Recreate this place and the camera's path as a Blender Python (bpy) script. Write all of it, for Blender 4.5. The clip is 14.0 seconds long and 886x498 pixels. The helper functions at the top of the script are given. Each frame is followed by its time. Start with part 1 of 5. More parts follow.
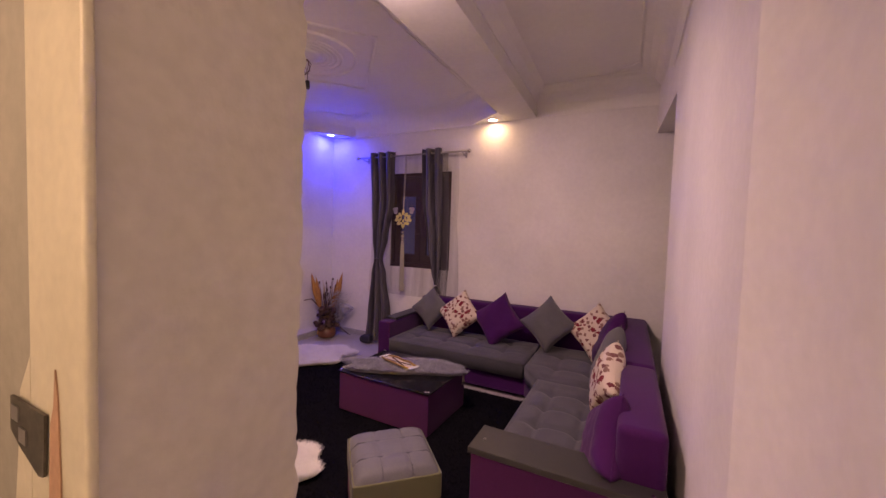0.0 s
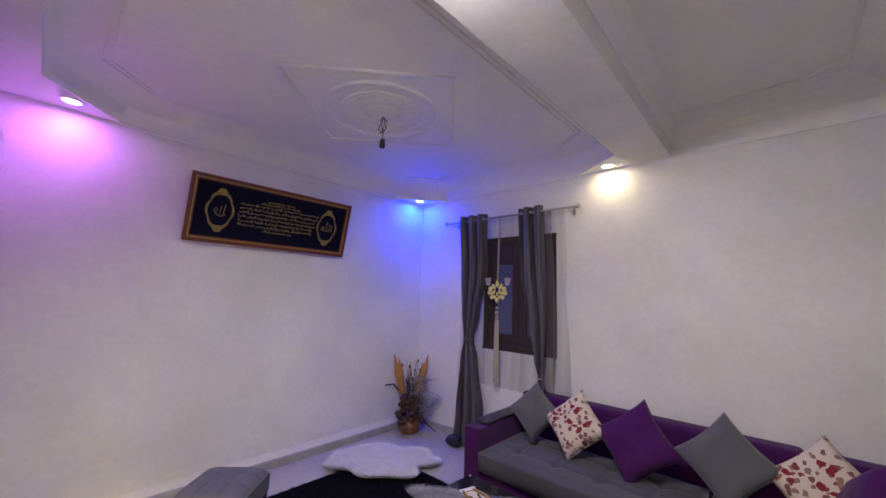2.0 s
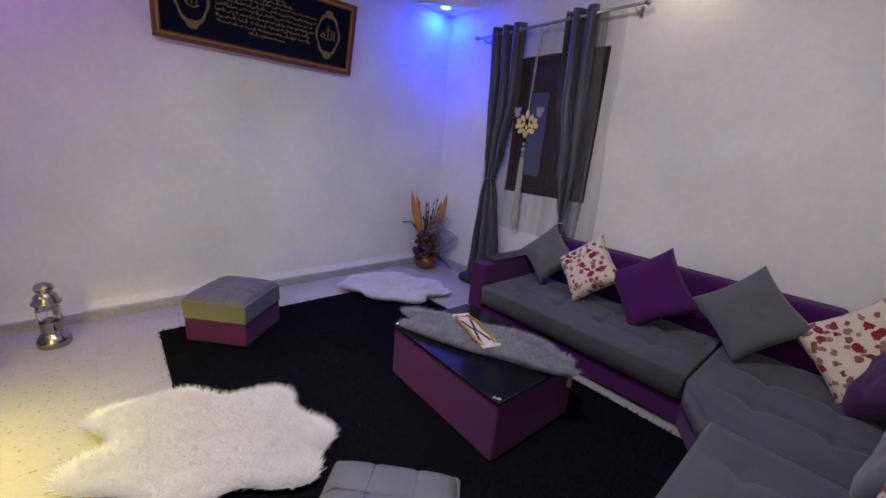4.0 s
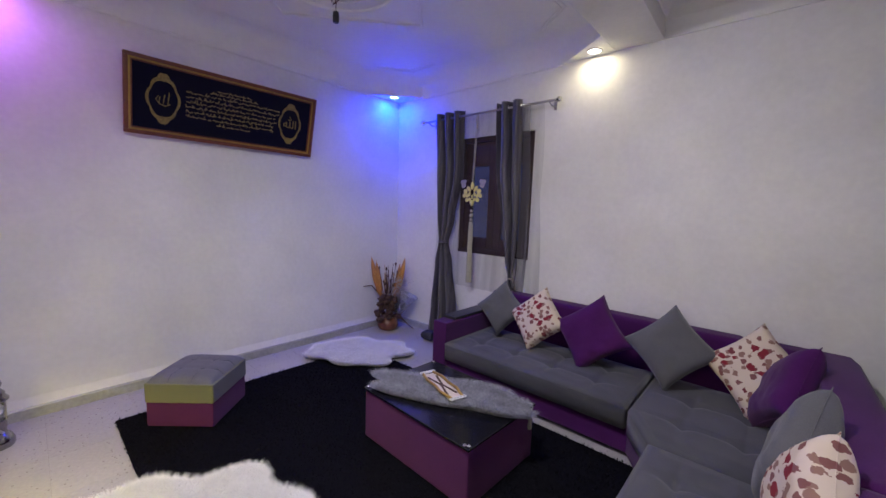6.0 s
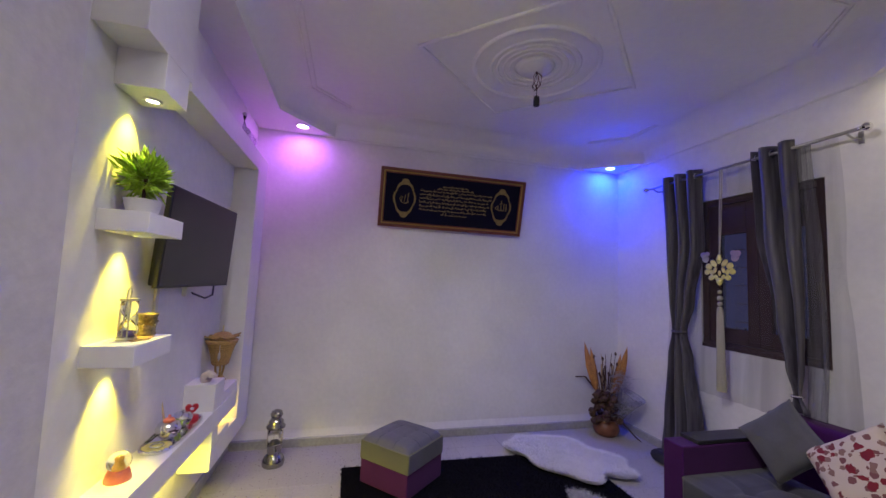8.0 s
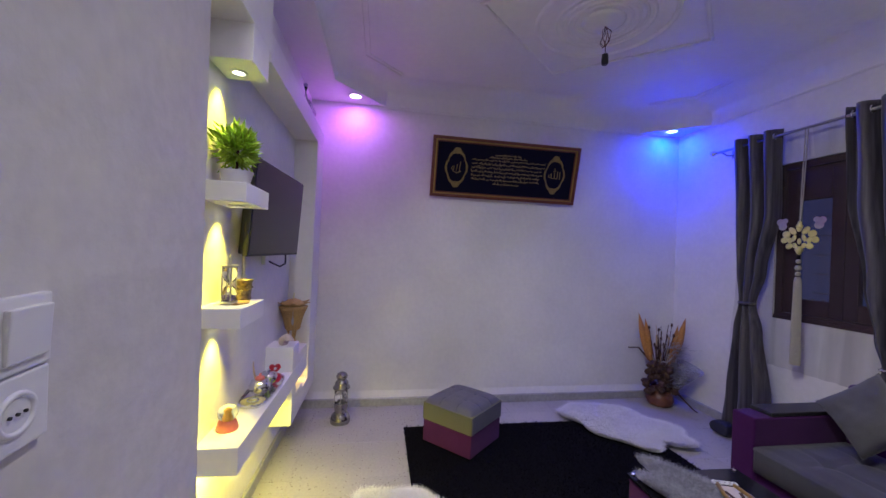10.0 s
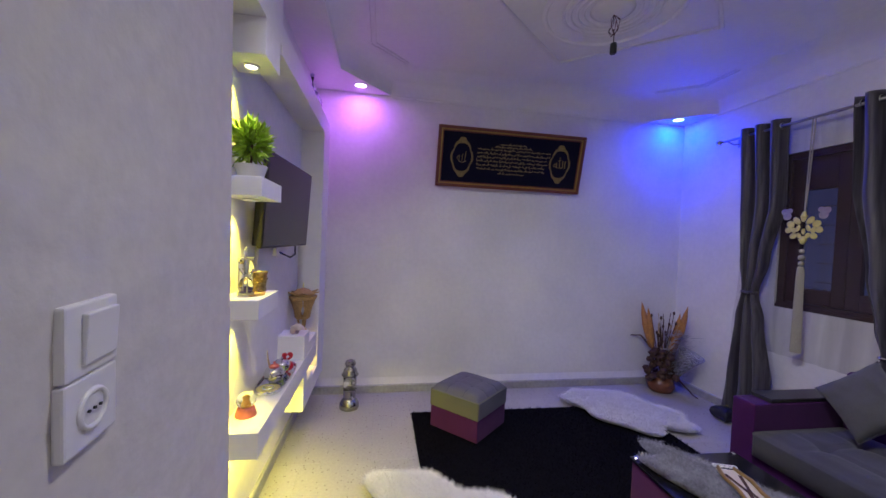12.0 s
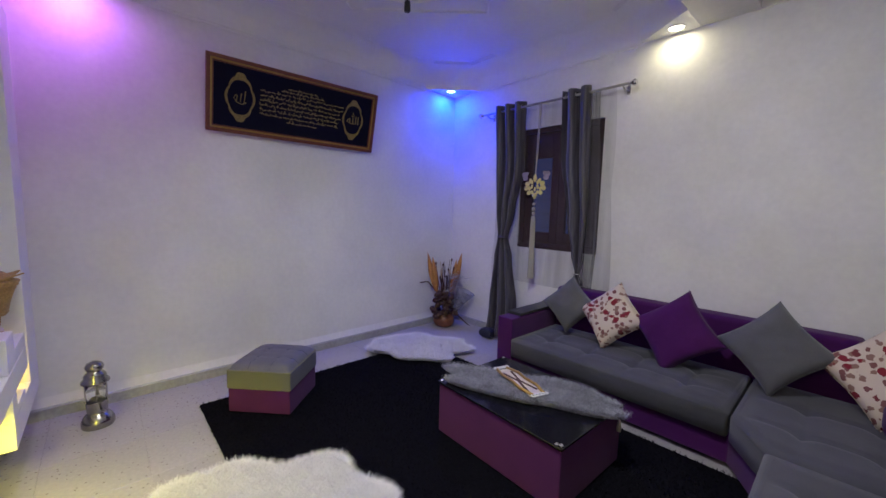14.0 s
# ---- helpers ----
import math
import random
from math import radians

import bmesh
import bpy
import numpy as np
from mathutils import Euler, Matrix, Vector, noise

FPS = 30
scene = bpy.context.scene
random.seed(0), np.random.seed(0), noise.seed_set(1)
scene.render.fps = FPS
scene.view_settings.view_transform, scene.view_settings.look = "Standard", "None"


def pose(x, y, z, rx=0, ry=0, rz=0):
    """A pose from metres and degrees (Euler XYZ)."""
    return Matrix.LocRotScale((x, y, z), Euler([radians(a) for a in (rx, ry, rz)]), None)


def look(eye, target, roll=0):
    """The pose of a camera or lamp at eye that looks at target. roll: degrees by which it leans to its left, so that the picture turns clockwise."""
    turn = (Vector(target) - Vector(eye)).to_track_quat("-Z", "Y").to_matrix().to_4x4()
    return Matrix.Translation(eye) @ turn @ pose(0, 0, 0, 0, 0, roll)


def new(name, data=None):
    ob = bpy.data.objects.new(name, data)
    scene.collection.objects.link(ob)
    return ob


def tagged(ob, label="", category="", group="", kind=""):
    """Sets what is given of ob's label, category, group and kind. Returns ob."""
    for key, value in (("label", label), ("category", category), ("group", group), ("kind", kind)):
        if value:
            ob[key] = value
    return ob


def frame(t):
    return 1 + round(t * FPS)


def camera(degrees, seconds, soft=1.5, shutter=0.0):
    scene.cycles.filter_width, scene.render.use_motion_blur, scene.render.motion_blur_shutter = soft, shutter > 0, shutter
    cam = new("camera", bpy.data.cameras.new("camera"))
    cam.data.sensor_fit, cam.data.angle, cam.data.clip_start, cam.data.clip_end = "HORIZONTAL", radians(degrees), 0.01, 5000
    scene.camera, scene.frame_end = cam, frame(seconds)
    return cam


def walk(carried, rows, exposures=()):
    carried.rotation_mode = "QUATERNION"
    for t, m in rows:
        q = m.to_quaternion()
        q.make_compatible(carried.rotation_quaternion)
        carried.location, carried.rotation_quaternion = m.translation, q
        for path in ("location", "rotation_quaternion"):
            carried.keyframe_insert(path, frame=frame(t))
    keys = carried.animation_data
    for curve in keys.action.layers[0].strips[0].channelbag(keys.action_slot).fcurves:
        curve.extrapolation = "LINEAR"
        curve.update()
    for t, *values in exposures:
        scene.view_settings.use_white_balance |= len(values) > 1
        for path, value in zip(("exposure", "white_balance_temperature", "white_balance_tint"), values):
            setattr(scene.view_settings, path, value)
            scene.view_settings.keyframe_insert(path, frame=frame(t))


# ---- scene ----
cam = camera(99.9, 14.0)
PATH = [
    (0, (0.182, 0.006, 1.402), (-0.716, 1.791, 1.31), 1.9),
    (0.5, (0.082, 0.13, 1.427), (-1.107, 1.735, 1.336), 1.8),
    (1, (-0.001, 0.304, 1.443), (-1.2, 1.904, 1.369), 1.9),
    (1.5, (-0.081, 0.531, 1.464), (-1.305, 2.11, 1.557), 2.0),
    (2, (-0.132, 0.675, 1.488), (-1.484, 2.128, 1.733), 1.9),
    (2.5, (-0.176, 0.862, 1.49), (-1.61, 2.225, 1.79), 1.7),
    (3, (-0.239, 1.103, 1.361), (-1.879, 2.248, 1.401), 2.0),
    (3.2, (-0.258, 1.138, 1.288), (-1.901, 2.232, 0.963), 2.0),
    (5.3, (-0.026, 0.89, 1.329), (-1.317, 2.323, 0.798), 2.3),
    (5.5, (-0.025, 0.877, 1.338), (-1.329, 2.338, 0.93), 2.2),
    (6, (-0.036, 0.885, 1.383), (-1.361, 2.368, 1.172), 2.1),
    (6.5, (-0.089, 1.006, 1.389), (-1.458, 2.463, 1.406), 1.9),
    (7, (-0.151, 1.118, 1.398), (-1.749, 2.318, 1.493), 2.1),
    (7.5, (-0.145, 1.13, 1.381), (-2.011, 1.834, 1.529), 2.5),
    (8, (-0.103, 1.15, 1.371), (-2.039, 1.625, 1.541), 2.6),
    (8.5, (-0.111, 1.163, 1.344), (-2.052, 1.615, 1.509), 2.6),
    (9, (-0.142, 1.087, 1.348), (-2.084, 1.558, 1.452), 2.6),
    (9.2, (-0.159, 1.038, 1.344), (-2.106, 1.484, 1.433), 2.6),
    (11.3, (-0.112, 0.909, 1.36), (-2.099, 1.127, 1.283), 2.3),
    (11.5, (-0.11, 0.898, 1.372), (-2.094, 1.141, 1.296), 2.3),
    (12, (-0.125, 0.908, 1.364), (-2.097, 1.233, 1.308), 2.4),
    (12.5, (-0.111, 0.963, 1.364), (-2.046, 1.467, 1.308), 2.3),
    (13, (-0.156, 1.085, 1.335), (-1.963, 1.938, 1.258), 1.9),
    (13.5, (-0.234, 1.018, 1.297), (-1.816, 2.234, 1.157), 1.7),
    (14, (-0.237, 0.775, 1.301), (-1.703, 2.12, 1.094), 1.5),
]
walk(cam, [(t, look(eye, target, roll)) for t, eye, target, roll in PATH],
     [(0.0, 0.45, 8000, 58), (0.5, 0.46, 6100, 42), (1.0, 0.68, 5800, 32), (1.5, 0.82, 5800, 27), (2.0, 0.74, 5920, 23), (2.5, 0.64, 5950, 20), (3.0, 0.60, 5900, 20), (5.5, 0.71, 5550, 20), (6.5, 0.74, 5720, 18), (7.0, 0.61, 5780, 17), (7.5, 0.46, 5800, 19), (9.0, 0.36, 5550, 22), (11.5, 0.37, 5430, 22), (12.5, 0.38, 5500, 21), (14.0, 0.55, 5560, 14)])

# ---- world and lamps ----
world = bpy.data.worlds.new("dusk")
scene.world = world
world.use_nodes = True
_wn = world.node_tree.nodes
_sky = _wn.new("ShaderNodeTexSky")
_sky.sky_type, _sky.sun_disc, _sky.sun_elevation, _sky.sun_rotation = "NISHITA", False, radians(1.0), radians(200)
world.node_tree.links.new(_sky.outputs[0], _wn["Background"].inputs[0])
_wn["Background"].inputs[1].default_value = 0.10


def spot(name, at, target, colour, watts, angle, blend=0.6, radius=0.02):
    lamp = bpy.data.lights.new(name, "SPOT")
    lamp.color, lamp.energy, lamp.spot_size, lamp.spot_blend, lamp.shadow_soft_size = colour, watts, radians(angle), blend, radius
    ob = new(name, lamp)
    ob.matrix_world = look(at, target)
    return ob


SOFFIT = 2.60
TOP = 2.80
PINK, BLUE, WARM, WHITE, BEAM = (-3.31, 0.69), (-3.335, 3.675), (-1.18, 3.78), (-1.22, 0.79), (-0.87, 1.38)


def disc(name, at, colour, watts, size=0.075):
    """The flat glowing face of a recessed lamp, shining straight down."""
    lamp = bpy.data.lights.new(name, "AREA")
    lamp.shape, lamp.size, lamp.color, lamp.energy = "DISK", size, colour, watts
    ob = new(name, lamp)
    ob.location = at
    return ob


disc("pink_spot", (*PINK, SOFFIT - 0.014), (0.66, 0.13, 1.0), 2.6)
disc("blue_spot", (*BLUE, SOFFIT - 0.014), (0.006, 0.026, 1.0), 11)
disc("warm_spot", (*WARM, SOFFIT - 0.014), (1.0, 0.84, 0.42), 1.15)
# unseen fill lamps: one assumed in the tray's fourth corner, one over the passage
spot("white_spot", (*WHITE, SOFFIT - 0.012), (-2.5, 2.0, 0), (1.0, 0.94, 0.86), 40, 112, 0.9)
spot("beam_spot", (*BEAM, SOFFIT - 0.012), (-0.80, 2.95, 0), (1.0, 0.92, 0.84), 64, 164, 1.0)
# added point light without a real bulb; stands a little proud and grazes the ceiling
_graze_fill = bpy.data.lights.new("beam_bulb", "POINT")
_graze_fill.color, _graze_fill.energy, _graze_fill.shadow_soft_size = (1.0, 0.93, 0.84), 4.5, 0.02
new("beam_bulb", _graze_fill).location = (*BEAM, SOFFIT - 0.06)
_hall = bpy.data.lights.new("hall_lamp", "POINT")
_hall.color, _hall.energy, _hall.shadow_soft_size = (1.0, 0.89, 0.60), 24, 0.12
new("hall_lamp", _hall).location = (-0.44, -1.30, 2.30)

# ---- materials ----


def mat(name, colour, rough=0.6, metal=0.0, vary=0.0, scale=20.0, bump=0.0, bump_scale=120.0, stain=0.0, stain_scale=1.6, sheen=0.0, coat=0.0, spec=0.5):
    """A surface with fine grain, a broad uneven tone and relief, at real size."""
    m = bpy.data.materials.new(name)
    m.use_nodes = True
    n, l = m.node_tree.nodes, m.node_tree.links
    b = n["Principled BSDF"]
    b.inputs["Roughness"].default_value, b.inputs["Metallic"].default_value = rough, metal
    b.inputs["Sheen Weight"].default_value = sheen
    b.inputs["Coat Weight"].default_value, b.inputs["Specular IOR Level"].default_value = coat, spec
    base = (*colour, 1)
    b.inputs["Base Color"].default_value = base
    co = n.new("ShaderNodeTexCoord")
    if vary or stain:
        fine = n.new("ShaderNodeTexNoise")
        fine.inputs["Scale"].default_value, fine.inputs["Detail"].default_value = scale, 6
        broad = n.new("ShaderNodeTexNoise")
        broad.inputs["Scale"].default_value, broad.inputs["Detail"].default_value = stain_scale, 4
        l.new(co.outputs["Object"], fine.inputs["Vector"])
        l.new(co.outputs["Object"], broad.inputs["Vector"])
        last = None
        for tex, amount in ((fine, vary), (broad, stain)):
            if not amount:
                continue
            ramp = n.new("ShaderNodeMapRange")
            ramp.inputs["From Min"].default_value, ramp.inputs["From Max"].default_value = 0.3, 0.7
            ramp.inputs["To Min"].default_value, ramp.inputs["To Max"].default_value = 1 - amount, 1 + amount
            l.new(tex.outputs["Fac"], ramp.inputs["Value"])
            mul = n.new("ShaderNodeVectorMath")
            mul.operation = "MULTIPLY"
            if last is None:
                mul.inputs[0].default_value = colour
            else:
                l.new(last.outputs[0], mul.inputs[0])
            l.new(ramp.outputs[0], mul.inputs[1])
            last = mul
        l.new(last.outputs[0], b.inputs["Base Color"])
    if bump:
        tex = n.new("ShaderNodeTexNoise")
        tex.inputs["Scale"].default_value, tex.inputs["Detail"].default_value = bump_scale, 8
        l.new(co.outputs["Object"], tex.inputs["Vector"])
        bp = n.new("ShaderNodeBump")
        bp.inputs["Strength"].default_value, bp.inputs["Distance"].default_value = bump, 0.01
        l.new(tex.outputs["Fac"], bp.inputs["Height"])
        l.new(bp.outputs[0], b.inputs["Normal"])
    return m


def glow(name, colour, strength):
    m = bpy.data.materials.new(name)
    m.use_nodes = True
    b = m.node_tree.nodes["Principled BSDF"]
    b.inputs["Base Color"].default_value = (*colour, 1)
    b.inputs["Emission Color"].default_value, b.inputs["Emission Strength"].default_value = (*colour, 1), strength
    return m


def glass(name, colour=(0.95, 0.97, 1.0), rough=0.02, alpha=1.0):
    m = bpy.data.materials.new(name)
    m.use_nodes = True
    b = m.node_tree.nodes["Principled BSDF"]
    b.inputs["Base Color"].default_value = (*colour, 1)
    b.inputs["Transmission Weight"].default_value, b.inputs["Roughness"].default_value, b.inputs["IOR"].default_value = 1.0, rough, 1.45
    b.inputs["Alpha"].default_value = alpha
    return m


PLASTER = mat("white_plaster", (0.76, 0.75, 0.73), 0.72, vary=0.03, scale=30, bump=0.07, bump_scale=38, stain=0.08, stain_scale=1.5)
ROUGH_PLASTER = mat("passage_plaster", (0.62, 0.60, 0.54), 0.85, vary=0.05, scale=30, bump=0.12, bump_scale=50, stain=0.05, stain_scale=1.6)
GYPSUM = mat("white_gypsum", (0.80, 0.79, 0.77), 0.6, vary=0.02, scale=25, bump=0.05, bump_scale=70, stain=0.03, stain_scale=2)
BASE_TILE = mat("grey_marble_skirting", (0.36, 0.36, 0.35), 0.4, vary=0.12, scale=40, stain=0.1, stain_scale=6)
PURPLE = mat("purple_velvet", (0.058, 0.006, 0.084), 0.85, spec=0.2, vary=0.14, scale=260, bump=0.12, bump_scale=500, stain=0.12, stain_scale=5, sheen=0.10)
PLUM = mat("plum_fabric", (0.078, 0.013, 0.078), 0.9, spec=0.2, vary=0.14, scale=260, bump=0.12, bump_scale=500, stain=0.08, stain_scale=5, sheen=0.08)
GREY = mat("grey_fabric", (0.105, 0.105, 0.114), 0.92, spec=0.2, vary=0.12, scale=300, bump=0.14, bump_scale=600, stain=0.08, stain_scale=6, sheen=0.2)
SEAT_GREY = mat("grey_seat_fabric", (0.073, 0.073, 0.084), 0.95, spec=0.2, vary=0.12, scale=300, bump=0.14, bump_scale=600, stain=0.10, stain_scale=5, sheen=0.2)
TOPGREY = mat("pouf_grey_leatherette", (0.135, 0.135, 0.142), 0.65, vary=0.08, scale=180, bump=0.1, bump_scale=350, stain=0.08, stain_scale=6)
# grey pouf fabric with the shelf lamps' yellow light mixed into its colour
YELLOWLIT = mat("yellow_lit_grey_fabric", (0.165, 0.165, 0.086), 0.85, vary=0.1, scale=260, bump=0.12, bump_scale=500)
DARKWOOD = mat("dark_grey_board", (0.030, 0.030, 0.029), 0.35, vary=0.1, scale=50, stain=0.1, stain_scale=4)
BLACKGLASS = mat("black_glass_top", (0.006, 0.006, 0.008), 0.17, coat=0.15)
CHROME = mat("chrome", (0.75, 0.75, 0.74), 0.14, 1.0)
LANTERN = mat("tarnished_chrome", (0.36, 0.35, 0.33), 0.17, 1.0, vary=0.12, scale=40)
STEEL = mat("brushed_steel", (0.42, 0.41, 0.40), 0.3, 1.0, vary=0.05, scale=90)
BROWN = mat("brown_painted_wood", (0.040, 0.018, 0.016), 0.5, vary=0.2, scale=40, bump=0.1, bump_scale=60, stain=0.15, stain_scale=5)
FRAMEWOOD = mat("reddish_gilt_frame", (0.15, 0.040, 0.022), 0.4, vary=0.25, scale=60, bump=0.15, bump_scale=110)
GILT = mat("dull_gold", (0.42, 0.27, 0.075), 0.42, 0.6, vary=0.2, scale=80, bump=0.1, bump_scale=160)
SCRIPT = mat("faded_gold_ink", (0.34, 0.26, 0.105), 0.55, 0.3, vary=0.3, scale=120)
ROUNDEL = mat("faded_gold_leaf", (0.26, 0.19, 0.065), 0.5, 0.4, vary=0.35, scale=70)
NAVY = mat("dark_navy_cloth", (0.004, 0.004, 0.020), 0.8, spec=0.15, vary=0.2, scale=300)
BLACKPILE = mat("black_pile", (0.0066, 0.0064, 0.0092), 0.95, spec=0.04, vary=0.3, scale=300, bump=0.5, bump_scale=260)
WHITEFUR = mat("white_fur", (0.86, 0.85, 0.82), 0.9, vary=0.05, scale=60, stain=0.05, stain_scale=14, bump=0.3, bump_scale=220, sheen=0.3)
GREYFUR = mat("grey_fur", (0.27, 0.27, 0.30), 0.9, vary=0.40, scale=70, stain=0.25, stain_scale=16, bump=0.3, bump_scale=220, sheen=0.3)
BLACKPLASTIC = mat("black_plastic", (0.012, 0.012, 0.012), 0.4)
SCREEN = mat("dark_tv_screen", (0.012, 0.011, 0.012), 0.16)
WHITEPLASTIC = mat("white_plastic", (0.72, 0.72, 0.70), 0.35)
CREAM = mat("cream_painted_wood", (0.68, 0.64, 0.47), 0.35, vary=0.05, scale=40, bump=0.12, bump_scale=40, stain=0.06, stain_scale=6)
HALL_PLASTER = mat("grey_beige_hall_plaster", (0.40, 0.385, 0.31), 0.85, vary=0.06, scale=30, bump=0.12, bump_scale=50, stain=0.10, stain_scale=3)
EMBOSSED = mat("tarnished_brass", (0.30, 0.24, 0.11), 0.4, 0.8, vary=0.5, scale=90, bump=0.4, bump_scale=120)
BRIGHTMETAL = mat("pale_silver", (0.52, 0.51, 0.49), 0.32, 0.9, vary=0.08, scale=60)
PRIMER = mat("worn_pink_primer", (0.50, 0.30, 0.19), 0.7, vary=0.1, scale=60, bump=0.15, bump_scale=80)
BRASS = mat("aged_strike_plate", (0.12, 0.11, 0.085), 0.5, 0.7, vary=0.2, scale=60)
LEAF = mat("green_plastic_leaf", (0.34, 0.53, 0.028), 0.45, vary=0.45, scale=22)
POT = mat("white_ceramic_pot", (0.70, 0.69, 0.66), 0.4, vary=0.03, scale=40)
WICKER = mat("golden_wicker", (0.40, 0.25, 0.075), 0.55, vary=0.25, scale=110, bump=0.5, bump_scale=140)
RED = mat("red_plastic", (0.45, 0.012, 0.018), 0.3)
SALMON = mat("salmon_resin", (0.62, 0.16, 0.10), 0.4, vary=0.08, scale=60)
AMBER = mat("amber_resin", (0.60, 0.33, 0.05), 0.3, vary=0.1, scale=80)
LEAFSTEM = mat("dried_brown_stem", (0.07, 0.035, 0.022), 0.8, vary=0.3, scale=50, bump=0.3, bump_scale=120)
PLUME = mat("dried_orange_plume", (0.46, 0.22, 0.062), 0.9, vary=0.25, scale=60, bump=0.4, bump_scale=160)
STRAW = mat("pale_reed", (0.50, 0.38, 0.22), 0.8, vary=0.15, scale=80)
TERRACOTTA = mat("brown_glazed_clay", (0.17, 0.062, 0.028), 0.35, vary=0.25, scale=25, bump=0.3, bump_scale=30)
SILVER = mat("silver_tinsel", (0.5, 0.5, 0.52), 0.3, 0.9, vary=0.1, scale=60)
GREENGOLD = mat("pale_gold_metal", (0.82, 0.76, 0.28), 0.35, 0.45, vary=0.08, scale=80)
BEIGE = mat("beige_tassel", (0.38, 0.36, 0.29), 0.8, vary=0.12, scale=160, bump=0.2, bump_scale=200)
WIRE_RED = mat("red_wire", (0.10, 0.025, 0.025), 0.5)
SHELL = mat("pale_seashell", (0.55, 0.47, 0.40), 0.5, vary=0.15, scale=60, bump=0.3, bump_scale=50)
SAND = mat("violet_sand", (0.22, 0.17, 0.42), 0.8)
GLASS = glass("clear_glass")
PANE = glass("dusk_pane", (0.55, 0.62, 0.75), 0.05)
BULB_PINK = glow("pink_lamp_face", (1.0, 0.72, 1.0), 9)
BULB_BLUE = glow("blue_lamp_face", (0.35, 0.75, 1.0), 9)
BULB_WARM = glow("warm_lamp_face", (1.0, 0.90, 0.62), 9)
BULB_YELLOW = glow("yellow_lamp_face", (1.0, 0.93, 0.55), 7)
FLAME = glow("amber_lamp_glass", (1.0, 0.72, 0.18), 2.2)


def terrazzo():
    m = mat("pale_terrazzo", (0.42, 0.405, 0.39), 0.32, vary=0.07, scale=60, stain=0.07, stain_scale=1.5)
    n, l = m.node_tree.nodes, m.node_tree.links
    b = n["Principled BSDF"]
    src = b.inputs["Base Color"].links[0].from_socket
    co = n.new("ShaderNodeTexCoord")
    vor = n.new("ShaderNodeTexVoronoi")
    vor.inputs["Scale"].default_value = 58
    l.new(co.outputs["Object"], vor.inputs["Vector"])
    sep = n.new("ShaderNodeSeparateColor")
    l.new(vor.outputs["Color"], sep.inputs[0])
    pick = n.new("ShaderNodeMath")
    pick.operation, pick.inputs[1].default_value = "GREATER_THAN", 0.80
    l.new(sep.outputs[0], pick.inputs[0])
    near = n.new("ShaderNodeMath")
    near.operation, near.inputs[1].default_value = "LESS_THAN", 0.26
    l.new(vor.outputs["Distance"], near.inputs[0])
    both = n.new("ShaderNodeMath")
    both.operation = "MULTIPLY"
    l.new(pick.outputs[0], both.inputs[0])
    l.new(near.outputs[0], both.inputs[1])
    info = n.new("ShaderNodeObjectInfo")
    tone = n.new("ShaderNodeMapRange")
    tone.inputs["To Min"].default_value, tone.inputs["To Max"].default_value = 0.96, 1.03
    l.new(info.outputs["Random"], tone.inputs["Value"])
    tint = n.new("ShaderNodeVectorMath")
    tint.operation = "MULTIPLY"
    l.new(src, tint.inputs[0])
    l.new(tone.outputs[0], tint.inputs[1])
    src = tint.outputs[0]
    mix = n.new("ShaderNodeMixRGB")
    mix.inputs[2].default_value = (0.20, 0.17, 0.155, 1)
    l.new(both.outputs[0], mix.inputs[0])
    l.new(src, mix.inputs[1])
    l.new(mix.outputs[0], b.inputs["Base Color"])
    return m


TERRAZZO = terrazzo()
GROUT = mat("dirty_floor_joint", (0.34, 0.325, 0.31), 0.8, vary=0.15, scale=50)


